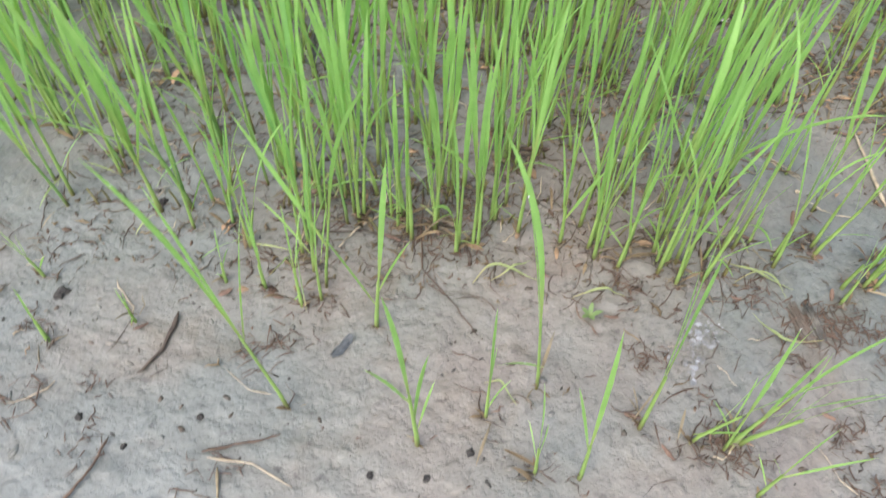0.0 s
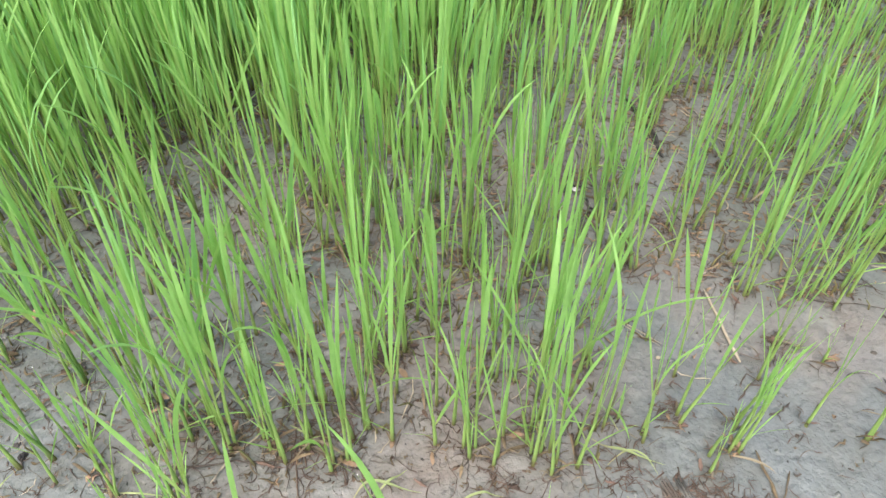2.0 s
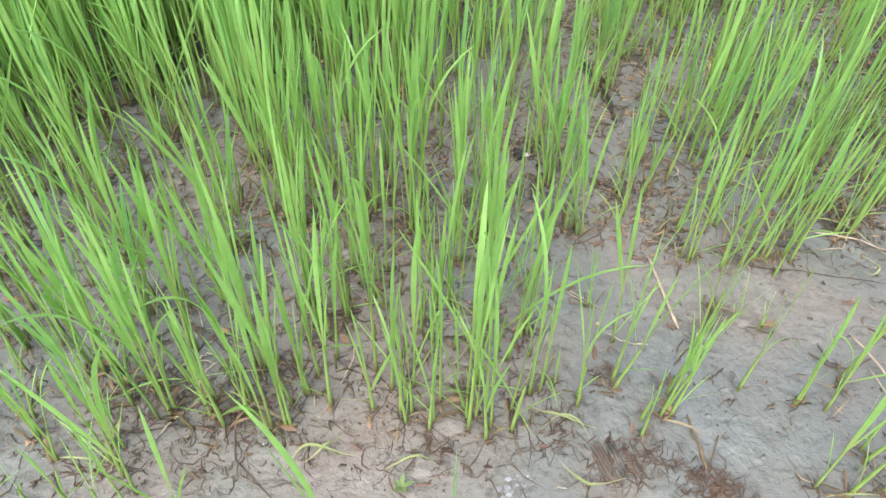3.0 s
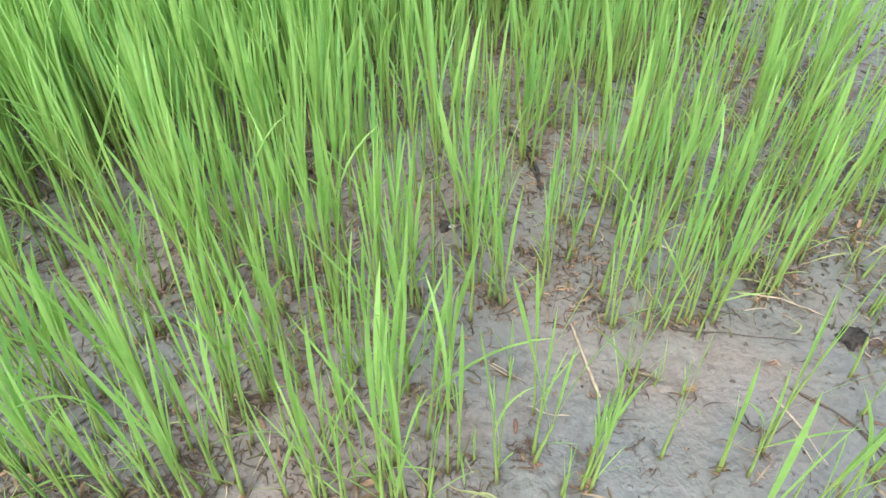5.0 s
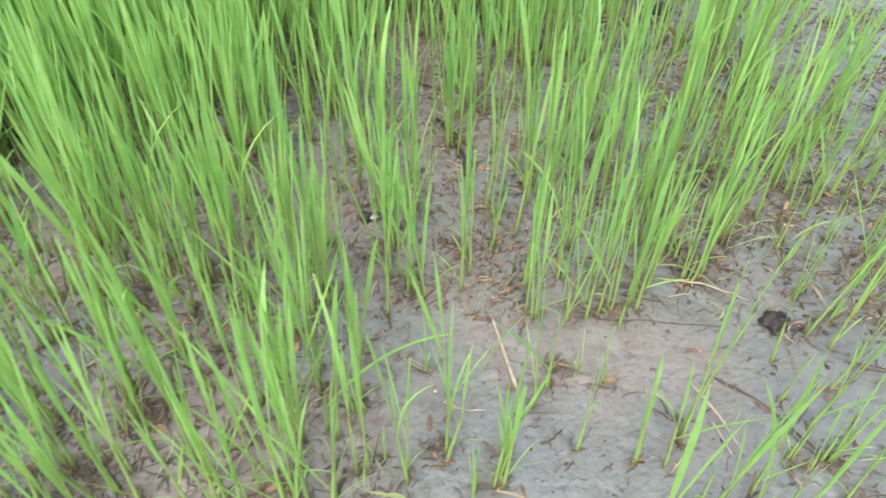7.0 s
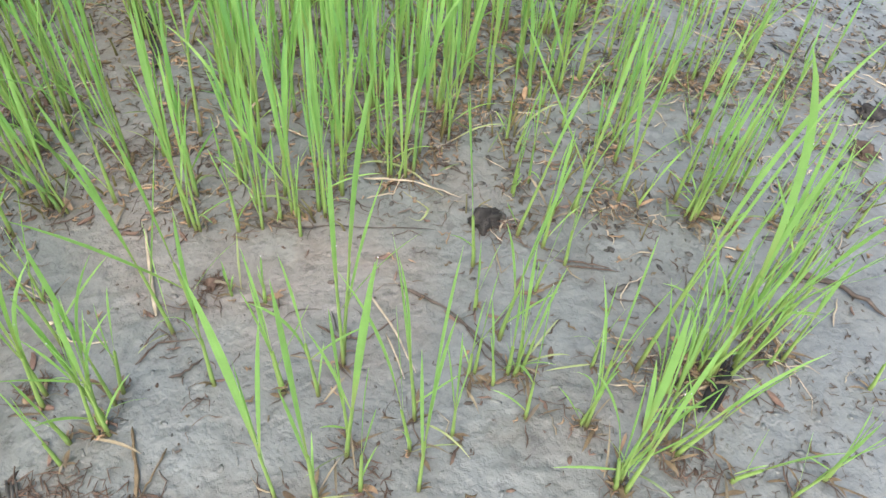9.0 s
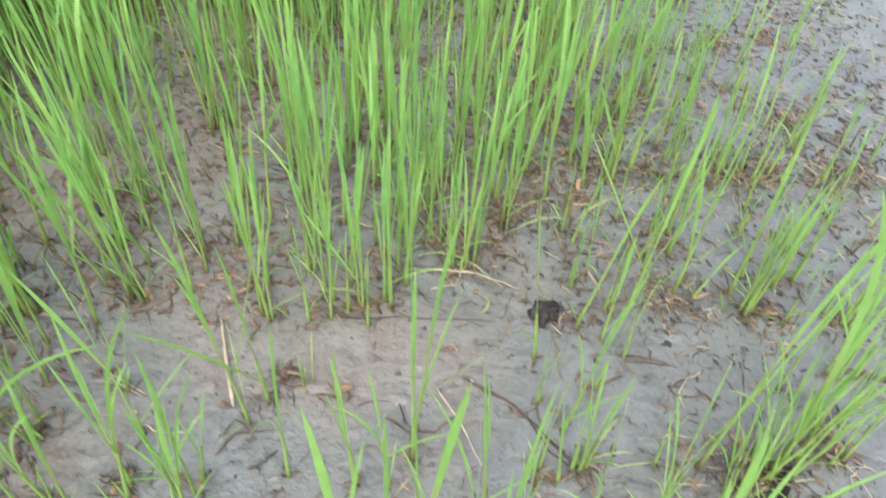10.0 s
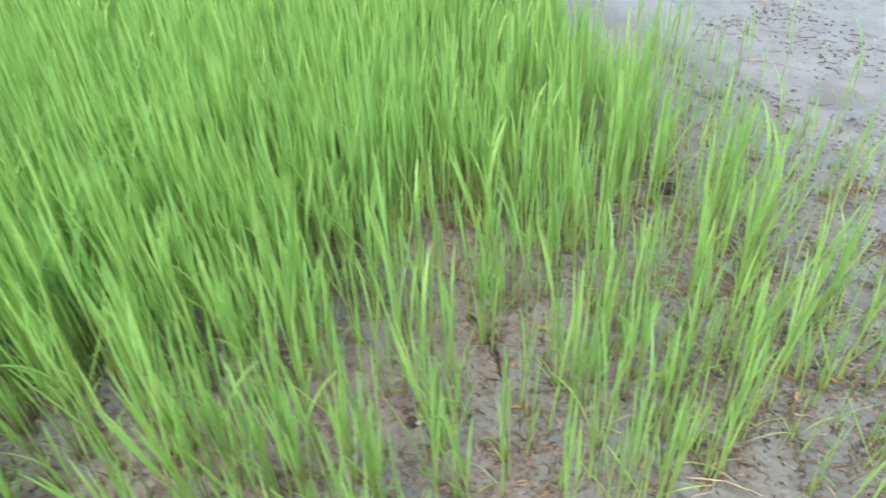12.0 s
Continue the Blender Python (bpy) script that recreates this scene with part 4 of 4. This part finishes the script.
for rx, ry, size, count, label in (
                                   (0.033, -0.179, 0.052, 130, "torn brown roots over a muddy clump"),
                                   (-0.044, -0.160, 0.045, 34, "brown root litter beside a wood chip"),
                                   (-0.006, -0.164, 0.045, 30, "dark root litter on near mud"),
                                   (-0.119, -0.137, 0.050, 24, "thin dark roots beside rice stalks"),
                                   (-0.021, -0.146, 0.040, 30, "brown root litter on near mud"),
                                   (0.439, -0.053, 0.050, 40, "brown roots inside a rice clump"),
                                   (0.524, -0.038, 0.035, 24, "small brown root tuft on grey mud"),
                                   (-0.608, -0.441, 0.035, 16, "dark rootlets sunk in near mud"),
                                   (-0.680, -0.418, 0.050, 16, "dark rootlets lying on open mud"),
                                   (-0.633, -0.394, 0.030, 12, "small dark rootlets on open mud"),
                                   (-0.500, -0.437, 0.050, 14, "thin brown rootlets on open mud"),
                                   (-0.122, -0.300, 0.050, 26, "brown roots under leaning rice"),
                                   (-0.030, -0.262, 0.050, 26, "brown roots beside leaning rice"),
                                   (-0.019, -0.301, 0.045, 24, "reddish roots on near mud"),
                                   (-0.076, -0.191, 0.060, 30, "dark roots beside a wood chip"),
                                   (-0.148, -0.257, 0.030, 14, "dark rootlets beside white scum"),
                                   (-0.102, -0.139, 0.050, 24, "brown roots at the rice edge"),
                                   (-0.230, -0.178, 0.050, 22, "thin roots at the rice edge"),
                                   (-0.484, -0.269, 0.040, 16, "dark rootlets at the rice edge"),
                                   (-0.360, -0.049, 0.060, 46, "brown roots filling a muddy hollow"),
                                   (-0.378, -0.115, 0.060, 40, "long brown roots between rice stalks"),
                                   (-0.432, -0.067, 0.050, 34, "brown roots round rice stalks"),
                                   (-0.500, -0.130, 0.055, 34, "dark brown roots beside rice stalks"),
                                   (-0.160, 0.190, 0.050, 34, "dark brown roots below a black clod"),
                                   (-0.345, 0.150, 0.060, 40, "brown roots in the rice stand")):
    root_mass(rx, ry, size, count, label)

# whitish scum dried on the mud: ragged flakes of film that overlap along a streak
def scum():
    pieces = []
    for _ in range(150):
        t = rng.random()
        sx, sy = -0.146 - 0.016 * t + rng.normal(0, 0.0065), -0.185 - 0.058 * t + rng.normal(0, 0.007)
        m = 0.0006 + 0.0030 * rng.random() ** 2.5
        ring = [(sx + m * math.cos(a) * rng.uniform(0.5, 1.3), sy + m * math.sin(a) * rng.uniform(0.5, 1.3)) for a in np.linspace(0.2, 6.0, 8)]
        v = np.array([(x, y, level(x, y) + 0.0010 + 0.0003 * rng.random()) for x, y in ring])
        pieces.append((v, [(0, 1, 2, 3), (0, 3, 4, 7), (4, 5, 6, 7)], [(0.5, 0.5)] * 8))
    return tagged(new("white_scum", joined("white_scum", pieces, CHALK)), "whitish scum dried on wet mud", "scum", kind="stuff")


scum()


def little_weed(x, y):
    root = new("weed")
    root.location = (x, y, level(x, y))
    for k in range(5):
        v, f, u = blade(rng.uniform(0.009, 0.014), 0.0045, 0.9, 0.4, 0.003, k * 1.256 + 0.3, k * 1.256 + 1.9, 5)
        part("leaf", mesh_of("leaf", v, f, FRESH, u), root)
    return tagged(root, "tiny green broad-leaved weed on mud", "weed")


little_weed(-0.250, -0.212)


def scrap(x, y):
    """A crumpled flake, white and wet."""
    n = Nodes("white_scrap")
    n.set(Base_Color=n.ramp(n.noise(90), (0.35, (0.30, 0.27, 0.27)), (0.65, (0.50, 0.50, 0.53))), Roughness=0.25)
    verts = [(0.007 * (i - 1.5) + rng.normal(0, 0.0010), 0.0035 * (j - 1) + rng.normal(0, 0.0008), 0.004 + rng.uniform(-0.0022, 0.0022)) for i in range(4) for j in range(3)]
    faces = [(i * 3 + j, i * 3 + 3 + j, i * 3 + 4 + j, i * 3 + 1 + j) for i in range(3) for j in range(2)]
    ob = new("scrap", mesh_of("scrap", [(0.5 * a, 0.8 * b, c) for a, b, c in verts], faces, n.mat, smooth=False))
    ob.matrix_basis = Matrix.Translation((x, y, level(x, y))) @ Matrix.Rotation(0.5, 4, "Z")
    return tagged(ob, "small crumpled white scrap among rice stalks", "scrap")


scrap(-0.163, 0.244)
put(lump("seed", 0.005, STRAW, "single pale seed lying on bare mud", "seed", 0.7, 0.1, 2), -0.073, -0.004, 0.002)


def curled_leaf(points, wide, label):
    """A bleached leaf that lies in an arch on the mud, raised in the middle."""
    for _ in range(3):
        cut = [(a[0] + (b[0] - a[0]) * t, a[1] + (b[1] - a[1]) * t) for a, b in zip(points, points[1:]) for t in (0.25, 0.75)]
        points = [points[0]] + cut[1:-1] + [points[-1]]
    line = pts = [np.array([x, y, level(x, y)]) for x, y in points]
    n, verts, uvs, faces = len(line), [], [], []
    for k, p in enumerate(line):
        t = k / (n - 1)
        ahead = line[min(k + 1, n - 1)] - line[max(k - 1, 0)]
        side = np.array([-ahead[1], ahead[0], 0.0]) / max(1e-6, math.hypot(ahead[0], ahead[1]))
        w = wide * 0.36 * min(1.0, 0.35 + 2.2 * t) * min(1.0, 0.12 + 2.6 * (1 - t))
        up = 0.002 + 0.007 * math.sin(math.pi * t) ** 1.5
        for s in (-1, 0, 1):
            verts.append(p + side * w * s + np.array([0, 0, up + 0.4 * w * abs(s)]))
            uvs.append(((s + 1) / 2, t))
        if k:
            b = 3 * k
            faces += [(b - 3, b - 2, b + 1, b), (b - 2, b - 1, b + 2, b + 1)]
    ob = new("fallen_leaf", mesh_of("fallen_leaf", [v - pts[0] for v in verts], faces, CURL, uvs))
    ob.location = pts[0]
    return tagged(ob, label, "fallen leaf")


curled_leaf([(-0.143, -0.111), (-0.124, -0.121), (-0.103, -0.123), (-0.075, -0.129)], 0.0040, "bleached yellow-green leaf arched over mud")
curled_leaf([(-0.128, -0.136), (-0.112, -0.118), (-0.090, -0.126), (-0.082, -0.140)], 0.0030, "thin bleached leaf curled over mud")
curled_leaf([(-0.050, -0.175), (-0.084, -0.190), (-0.096, -0.182), (-0.111, -0.165)], 0.0042, "pale green leaf bent on wet mud")
curled_leaf([(-0.357, -0.207), (-0.349, -0.184), (-0.322, -0.187), (-0.295, -0.189)], 0.0040, "pale yellow-green leaf sprawled on mud")
curled_leaf([(-0.342, -0.200), (-0.325, -0.184), (-0.312, -0.168)], 0.0034, "short pale green leaf on mud")
curled_leaf([(-0.268, -0.198), (-0.254, -0.188), (-0.237, -0.182), (-0.222, -0.182)], 0.0034, "yellowish leaf arched from the mud")
curled_leaf([(-0.322, -0.300), (-0.310, -0.296), (-0.292, -0.312)], 0.0030, "small bleached leaf on bare mud")
curled_leaf([(0.261, 0.141), (0.233, 0.172), (0.189, 0.188), (0.148, 0.177)], 0.0040, "long bleached leaf across the rice edge")
curled_leaf([(0.240, 0.222), (0.232, 0.200), (0.224, 0.180), (0.196, 0.136)], 0.0036, "curved white-green dead leaf on mud")
curled_leaf([(0.524, 0.472), (0.500, 0.448), (0.481, 0.439), (0.433, 0.426)], 0.0050, "long pale green leaf on grey mud")
curled_leaf([(0.545, 0.414), (0.520, 0.414), (0.497, 0.410)], 0.0040, "bleached leaf lying on grey mud")
curled_leaf([(0.222, 0.147), (0.248, 0.121), (0.239, 0.103), (0.226, 0.114)], 0.0030, "pale leaf curled into a hook")


# ---- fine litter nobody could count ----
def slivers(count, area, length, thick, material, name, label, category, dens, lift=0.5, bends=2, proud=0.0004):
    """Bits of root, twig and straw: many short ones, few long ones, crooked and partly sunk."""
    pieces = []
    while len(pieces) < count:
        x, y = rng.uniform(area[0], area[1]), rng.uniform(area[2], area[3])
        if rng.random() > dens(x, y):
            continue
        a, l = rng.uniform(0, 6.28), length[0] + (length[1] - length[0]) * rng.random() ** 2.2
        line, swing = [(x, y)], rng.normal(0, 0.45)
        for _ in range(bends):
            line.append((line[-1][0] + l / bends * math.cos(a), line[-1][1] + l / bends * math.sin(a)))
            a += swing + rng.normal(0, 0.35)
        v, f, u = tube(line, rng.uniform(*thick), steps=2, sides=4, rough=0.6, lift=lift * rng.uniform(0.2, 1.6), proud=proud, wave=0.0005)
        pieces.append((v, f[:-2], u))
    return tagged(new(name, joined(name, pieces, material)), label, category, kind="stuff")


def crumbs(count, area, size, material, name, label, dens):
    """Small uneven knobs, flat underneath, that sit in the mud."""
    bm = bmesh.new()
    bmesh.ops.create_icosphere(bm, subdivisions=1, radius=1.0)
    ball = np.array([v.co for v in bm.verts])
    tris = [tuple(v.index for v in f.verts) for f in bm.faces]
    bm.free()
    pieces = []
    while len(pieces) < count:
        x, y = rng.uniform(area[0], area[1]), rng.uniform(area[2], area[3])
        if rng.random() > dens(x, y):
            continue
        big = size[0] + (size[1] - size[0]) * rng.random() ** 2.5
        a = rng.uniform(0, 6.28)
        v = ball * (1 + 0.17 * rng.normal(size=(len(ball), 1))) * big / 2 * np.array([rng.uniform(0.9, 1.9), rng.uniform(0.5, 1.0), rng.uniform(0.22, 0.45)])
        v = v @ np.array([[math.cos(a), math.sin(a), 0], [-math.sin(a), math.cos(a), 0], [0, 0, 1]])
        pieces.append((v + np.array([x, y, level(x, y) + 0.04 * big]), tris, [(0.5, 0.5)] * len(v)))
    return tagged(new(name, joined(name, pieces, material)), label, "crumbs", kind="stuff")


def among_rice(x, y):
    return min(1.0, density(x, y) / 500 + 0.10)


def near_rice(x, y):
    """Thick where seedlings stand, thin and clustered on the open mud beside them."""
    if inside_edge(x, y) or (x < -0.1 and inside_edge(x, y + 0.05)):
        return 0.35 + 0.65 * patchy(x, y)
    return 0.07 * patchy(x, y)


def patchy(x, y):
    return 0.30 + 0.70 * rise((hash_at(x * 14.0, y * 14.0, 21) - 0.08) * 14)


crumbs(2200, (-0.85, 0.95, -0.55, 1.1), (0.0020, 0.0075), MUD, "silt_crumbs", "small wet knobs of silt on mud", patchy)
crumbs(1500, (-0.8, 0.65, -0.32, 0.95), (0.0025, 0.0080), TORN, "rotten_crumbs", "dark brown rotten crumbs among the rice", near_rice)
crumbs(1200, (-0.85, 0.95, -0.55, 1.1), (0.0020, 0.0060), SODDEN, "dark_crumbs", "scattered dark plant crumbs on wet mud", patchy)
crumbs(800, (-0.85, 0.95, -0.55, 1.1), (0.0018, 0.0050), DARK, "black_specks", "small black specks on mud", patchy)
slivers(900, (-0.85, 0.95, -0.55, 1.1), (0.003, 0.020), (0.0010, 0.0026), ROOT, "brown_crumbs", "scattered brown plant bits on mud", "crumbs", patchy, 0.3)
slivers(3600, (-0.8, 0.65, -0.35, 0.75), (0.010, 0.055), (0.0008, 0.0020), ROOT, "rootlet_litter", "brown wriggling rootlets strewn among the rice", "rootlets", near_rice, 0.6, 4)
slivers(1300, (-0.8, 0.65, -0.35, 0.75), (0.006, 0.040), (0.0010, 0.0030), SODDEN, "dark_rootlet_litter", "dark wet rootlets strewn among the rice", "rootlets", near_rice, 0.5, 3)
slivers(2000, (-0.8, 0.65, -0.35, 0.85), (0.005, 0.020), (0.0018, 0.0046), BROWN, "sheath_litter", "brown sodden sheath bits strewn among the rice", "sheaths", near_rice, 0.6, 2, 0.0012)
slivers(2400, (-0.5, 0.65, -0.06, 0.95), (0.005, 0.020), (0.0020, 0.0050), GRAIN, "hull_litter", "tan-brown hulls strewn among the rice", "hulls", near_rice, 0.9, 2, 0.0018)
slivers(420, (-0.9, 0.9, -0.50, 1.2), (0.012, 0.060), (0.0010, 0.0026), SODDEN, "twig_litter", "fine dark twig litter on mud", "twig litter", among_rice, 0.6, 3)
slivers(720, (-0.9, 0.9, -0.40, 1.2), (0.012, 0.065), (0.0010, 0.0026), STRAW, "straw_litter", "fine pale straw litter on mud", "straw litter", among_rice, 1.5, 3)


def withered(name, count, material, label, length, wide):
    """Dead lower leaves, curled at the feet of the seedlings."""
    pieces = []
    spots = [s for s in SPOTS if -0.9 < s[0] < 0.85 and s[1] < 1.3] + NEAR_EDGE + NEAR_BANK + BY_STRAW + EAST_MUD + EAST_CLUMP + EAST_TUFTS + FAR_TUFTS
    while len(pieces) < count:
        x, y = spots[int(rng.integers(len(spots)))][:2]
        if rng.random() > patchy(x, y):
            continue
        x, y = x + rng.normal(0, 0.006), y + rng.normal(0, 0.006)
        v, f, u = blade(rng.uniform(*length), rng.uniform(*wide), rng.uniform(0.3, 1.4), rng.uniform(0.3, 1.3), 0.002, rng.uniform(0, 6.28), rng.uniform(0, 6.28), 6)
        v = v + np.array([x, y, level(x, y)])
        v[:, 2] = np.maximum(v[:, 2], ground_height(v[:, 0], v[:, 1]) + 0.001)
        pieces.append((v, f, u))
    return tagged(new(name, joined(name, pieces, material)), label, "dead leaves", kind="stuff")


withered("withered_leaves", 1800, DEAD, "withered tan leaves at the feet of the rice", (0.015, 0.048), (0.0014, 0.0032))
withered("rotten_leaves", 4200, BROWN, "rotten brown leaf bits at the feet of the rice", (0.010, 0.034), (0.0018, 0.0040))
withered("sheath_curls", 620, GRAIN, "orange-brown curled sheath flakes round the rice", (0.010, 0.024), (0.0040, 0.0075))
withered("yellowed_leaves", 900, CURL, "thin yellowed leaves drooping at the rice feet", (0.025, 0.070), (0.0014, 0.0026))


def foot_litter(material, name, label, each, length, thick):
    """Brown rootlets and rotten sheath bits heaped round the feet of the seedlings."""
    feet = [(x, y) for row in (NEAR_EDGE, NEAR_BANK, BY_STRAW, EAST_MUD, EAST_CLUMP, EAST_TUFTS, FAR_TUFTS, EAST_BLADES, NORTH_BANK) for x, y, *_ in row]
    feet += [(s[0], s[1]) for s in SPOTS if -0.75 < s[0] < 0.7 and s[1] < 0.95]
    pieces = []
    for x, y in feet:
        for _ in range(rng.poisson(each * (0.25 + 1.2 * patchy(x, y)))):
            a, r, b, l = rng.uniform(0, 6.28), abs(rng.normal(0, 0.010)), rng.uniform(0, 6.28), rng.uniform(*length)
            p = (x + r * math.cos(a), y + r * math.sin(a))
            q = (p[0] + l / 2 * math.cos(b), p[1] + l / 2 * math.sin(b))
            b += rng.normal(0, 0.7)
            e = (q[0] + l / 2 * math.cos(b), q[1] + l / 2 * math.sin(b))
            v, f, u = tube([p, q, e], rng.uniform(*thick), steps=2, sides=4, rough=0.5, lift=rng.uniform(0.2, 2.2))
            pieces.append((v, f[:-2], u))
    return tagged(new(name, joined(name, pieces, material)), label, "plant litter", kind="stuff")


foot_litter(ROOT, "dead_rootlets", "brown dead rootlets round the rice stalks", 1.3, (0.008, 0.034), (0.0008, 0.0026))
foot_litter(HUSK, "rotten_sheaths", "red-brown rotten sheaths round the rice stalks", 0.9, (0.005, 0.014), (0.0014, 0.0038))
foot_litter(DEAD, "tan_scraps", "tan leaf scraps round the rice stalks", 0.5, (0.007, 0.024), (0.0010, 0.0026))
foot_litter(GRAIN, "grain_hulls", "orange-brown grain hulls at the feet of the rice", 0.45, (0.006, 0.011), (0.0022, 0.0040))
foot_litter(SODDEN, "dark_rootlets", "dark wet rootlets round the rice stalks", 0.5, (0.006, 0.022), (0.0010, 0.0030))


def stubs(count):
    """Short brown sheaths and cut stalks that stand round the seedlings and on the open mud to the east."""
    pieces = []
    while len(pieces) < count:
        x, y = rng.uniform(-0.8, 0.85), rng.uniform(-0.3, 1.1)
        if rng.random() > min(1.0, density(x, y) / 420 + 0.03):
            continue
        for _ in range(int(rng.integers(1, 3))):
            px, py = x + rng.normal(0, 0.004), y + rng.normal(0, 0.004)
            v, f, u = sheath(rng.uniform(0.010, 0.032), rng.uniform(0.0007, 0.0013), rng.uniform(0, 0.8), rng.uniform(0, 6.28), 2, 5)
            pieces.append((v + np.array([px, py, level(px, py)]), f, u))
    return tagged(new("stalk_stubs", joined("stalk_stubs", pieces, STUB)), "short olive-brown stalk stubs in mud", "stubs", kind="stuff")


stubs(1300)


def east_mud(x, y):
    return rise((x - 0.22) * 20) * rise((y - 0.08) * 20) * rise((0.95 - x) * 20)


def east_patches(x, y):
    """The same ground, thickest round the heaps."""
    close = max(math.exp(-((x - hx) ** 2 + (y - hy) ** 2) / 0.0012) for hx, hy in HEAPS)
    return east_mud(x, y) * (0.22 + 0.78 * close)


slivers(760, (0.2, 0.95, 0.05, 1.1), (0.010, 0.040), (0.0010, 0.0026), STRAW, "eastern_straw", "pale straw bits scattered on grey mud", "straw litter", east_mud, 2.0, 3, 0.0012)
slivers(800, (0.30, 0.95, -0.2, 1.1), (0.004, 0.020), (0.0012, 0.0034), SODDEN, "eastern_bits", "short dark bits strewn on grey mud", "twig litter", patchy, 0.5, 2, 0.0008)
slivers(620, (0.2, 0.95, 0.0, 1.1), (0.010, 0.035), (0.0014, 0.0040), SODDEN, "eastern_twigs", "dark twig bits scattered on grey mud", "twig litter", east_patches, 0.8, 3, 0.0012)
slivers(800, (0.2, 0.95, 0.05, 1.0), (0.005, 0.018), (0.0020, 0.0048), GRAIN, "eastern_hulls", "tan hulls scattered on grey mud", "hulls", east_patches, 0.8, 2, 0.0014)
slivers(700, (0.2, 0.95, 0.05, 1.0), (0.006, 0.024), (0.0016, 0.0040), BROWN, "eastern_sheaths", "brown sheath bits scattered on grey mud", "sheaths", east_patches, 0.8, 2, 0.0014)
crumbs(1500, (0.2, 0.95, 0.0, 1.1), (0.0030, 0.0110), DARK, "eastern_crumbs", "black plant crumbs on grey mud", east_patches)


def shallows(x, y):
    """Litter rafts that lie in clusters on the shallow water."""
    raft = hash_at(x * 5.0, y * 5.0, 31)
    return (0.06 + rise((raft - 0.14) * 30)) * rise((x * 0.8 + y * 0.4 - 0.72) * 20)


FAR_WATER = (0.4, 1.35, 0.2, 2.0)
slivers(900, FAR_WATER, (0.006, 0.022), (0.0020, 0.0060), DARK, "floating_crumbs", "black plant crumbs in shallow water", "crumbs", shallows, 0.4)
slivers(420, FAR_WATER, (0.012, 0.050), (0.0014, 0.0040), SODDEN, "floating_twigs", "dark twig bits in shallow water", "twig litter", shallows, 0.8)
slivers(300, FAR_WATER, (0.012, 0.050), (0.0012, 0.0030), STRAW, "floating_straw", "pale straw bits in shallow water", "straw litter", shallows, 1.2)


slivers(420, (0.40, 0.85, -0.22, 0.16), (0.003, 0.014), (0.0010, 0.0026), SODDEN, "near_specks", "small dark specks on bare mud", "crumbs", patchy, 0.3)


def heap(material, name, label, each, length, thick):
    """Tangled bits heaped on the eastern mud."""
    pieces = []
    for x, y in HEAPS:
        for _ in range(each):
            px, py, a, l = x + rng.normal(0, 0.016), y + rng.normal(0, 0.013), rng.uniform(0, 6.28), rng.uniform(*length)
            q = (px + l / 2 * math.cos(a), py + l / 2 * math.sin(a))
            a += rng.normal(0, 0.6)
            v, f, u = tube([(px, py), q, (q[0] + l / 2 * math.cos(a), q[1] + l / 2 * math.sin(a))], rng.uniform(*thick), steps=2, sides=4, rough=0.5, lift=rng.uniform(0.3, 3.0))
            pieces.append((v, f[:-2], u))
    return tagged(new(name, joined(name, pieces, material)), label, "plant litter", kind="stuff")


heap(BROWN, "sheath_heaps", "heaps of brown rotten sheaths on grey mud", 14, (0.008, 0.028), (0.0016, 0.0036))
heap(STRAW, "straw_heaps", "heaps of pale broken straw on grey mud", 7, (0.012, 0.045), (0.0012, 0.0026))
heap(GRAIN, "hull_heaps", "heaps of tan hulls and husks on mud", 8, (0.006, 0.016), (0.0020, 0.0046))
heap(DARK, "black_heaps", "black rotten crumbs in heaps on mud", 11, (0.004, 0.016), (0.0016, 0.0042))


def fallen(count, area, dens):
    """Green blades that lie flat on the mud."""
    pieces = []
    while len(pieces) < count:
        x, y = rng.uniform(area[0], area[1]), rng.uniform(area[2], area[3])
        if rng.random() > dens(x, y):
            continue
        a = rng.uniform(0, 6.28)
        v, f, u = blade(rng.uniform(0.015, 0.05), rng.uniform(0.0012, 0.0030), rng.uniform(0.9, 1.4), rng.uniform(0.0, 0.4), 0.002, a, a + 1.57, 5)
        v = v + np.array([x, y, level(x, y)])
        v[:, 2] = np.maximum(v[:, 2], np.maximum(ground_height(v[:, 0], v[:, 1]), -0.0105) + 0.0012)
        pieces.append((v, f, u))
    return tagged(new("fallen_blades", joined("fallen_blades", pieces, FRESH)), "short green blades lying flat on mud", "fallen blades", kind="stuff")


fallen(420, (0.25, 0.95, 0.1, 1.2), east_mud)


def dew():
    """Drops of water that hang on the single seedlings."""
    n = Nodes("dew")
    n.set(Base_Color=(0.95, 0.97, 0.97), Roughness=0.03, Transmission_Weight=0.5, IOR=1.33)
    bm = bmesh.new()
    bmesh.ops.create_icosphere(bm, subdivisions=1, radius=1.0)
    ball = np.array([v.co for v in bm.verts])
    tris = [tuple(v.index for v in f.verts) for f in bm.faces]
    bm.free()
    pieces = [(ball * rng.uniform(0.0003, 0.0006) + p, tris, [(0.5, 0.5)] * len(ball)) for p in DEW]
    return tagged(new("dew_drops", joined("dew_drops", pieces, n.mat)), "tiny clear dew drops on rice blades", "dew", kind="stuff")


dew()
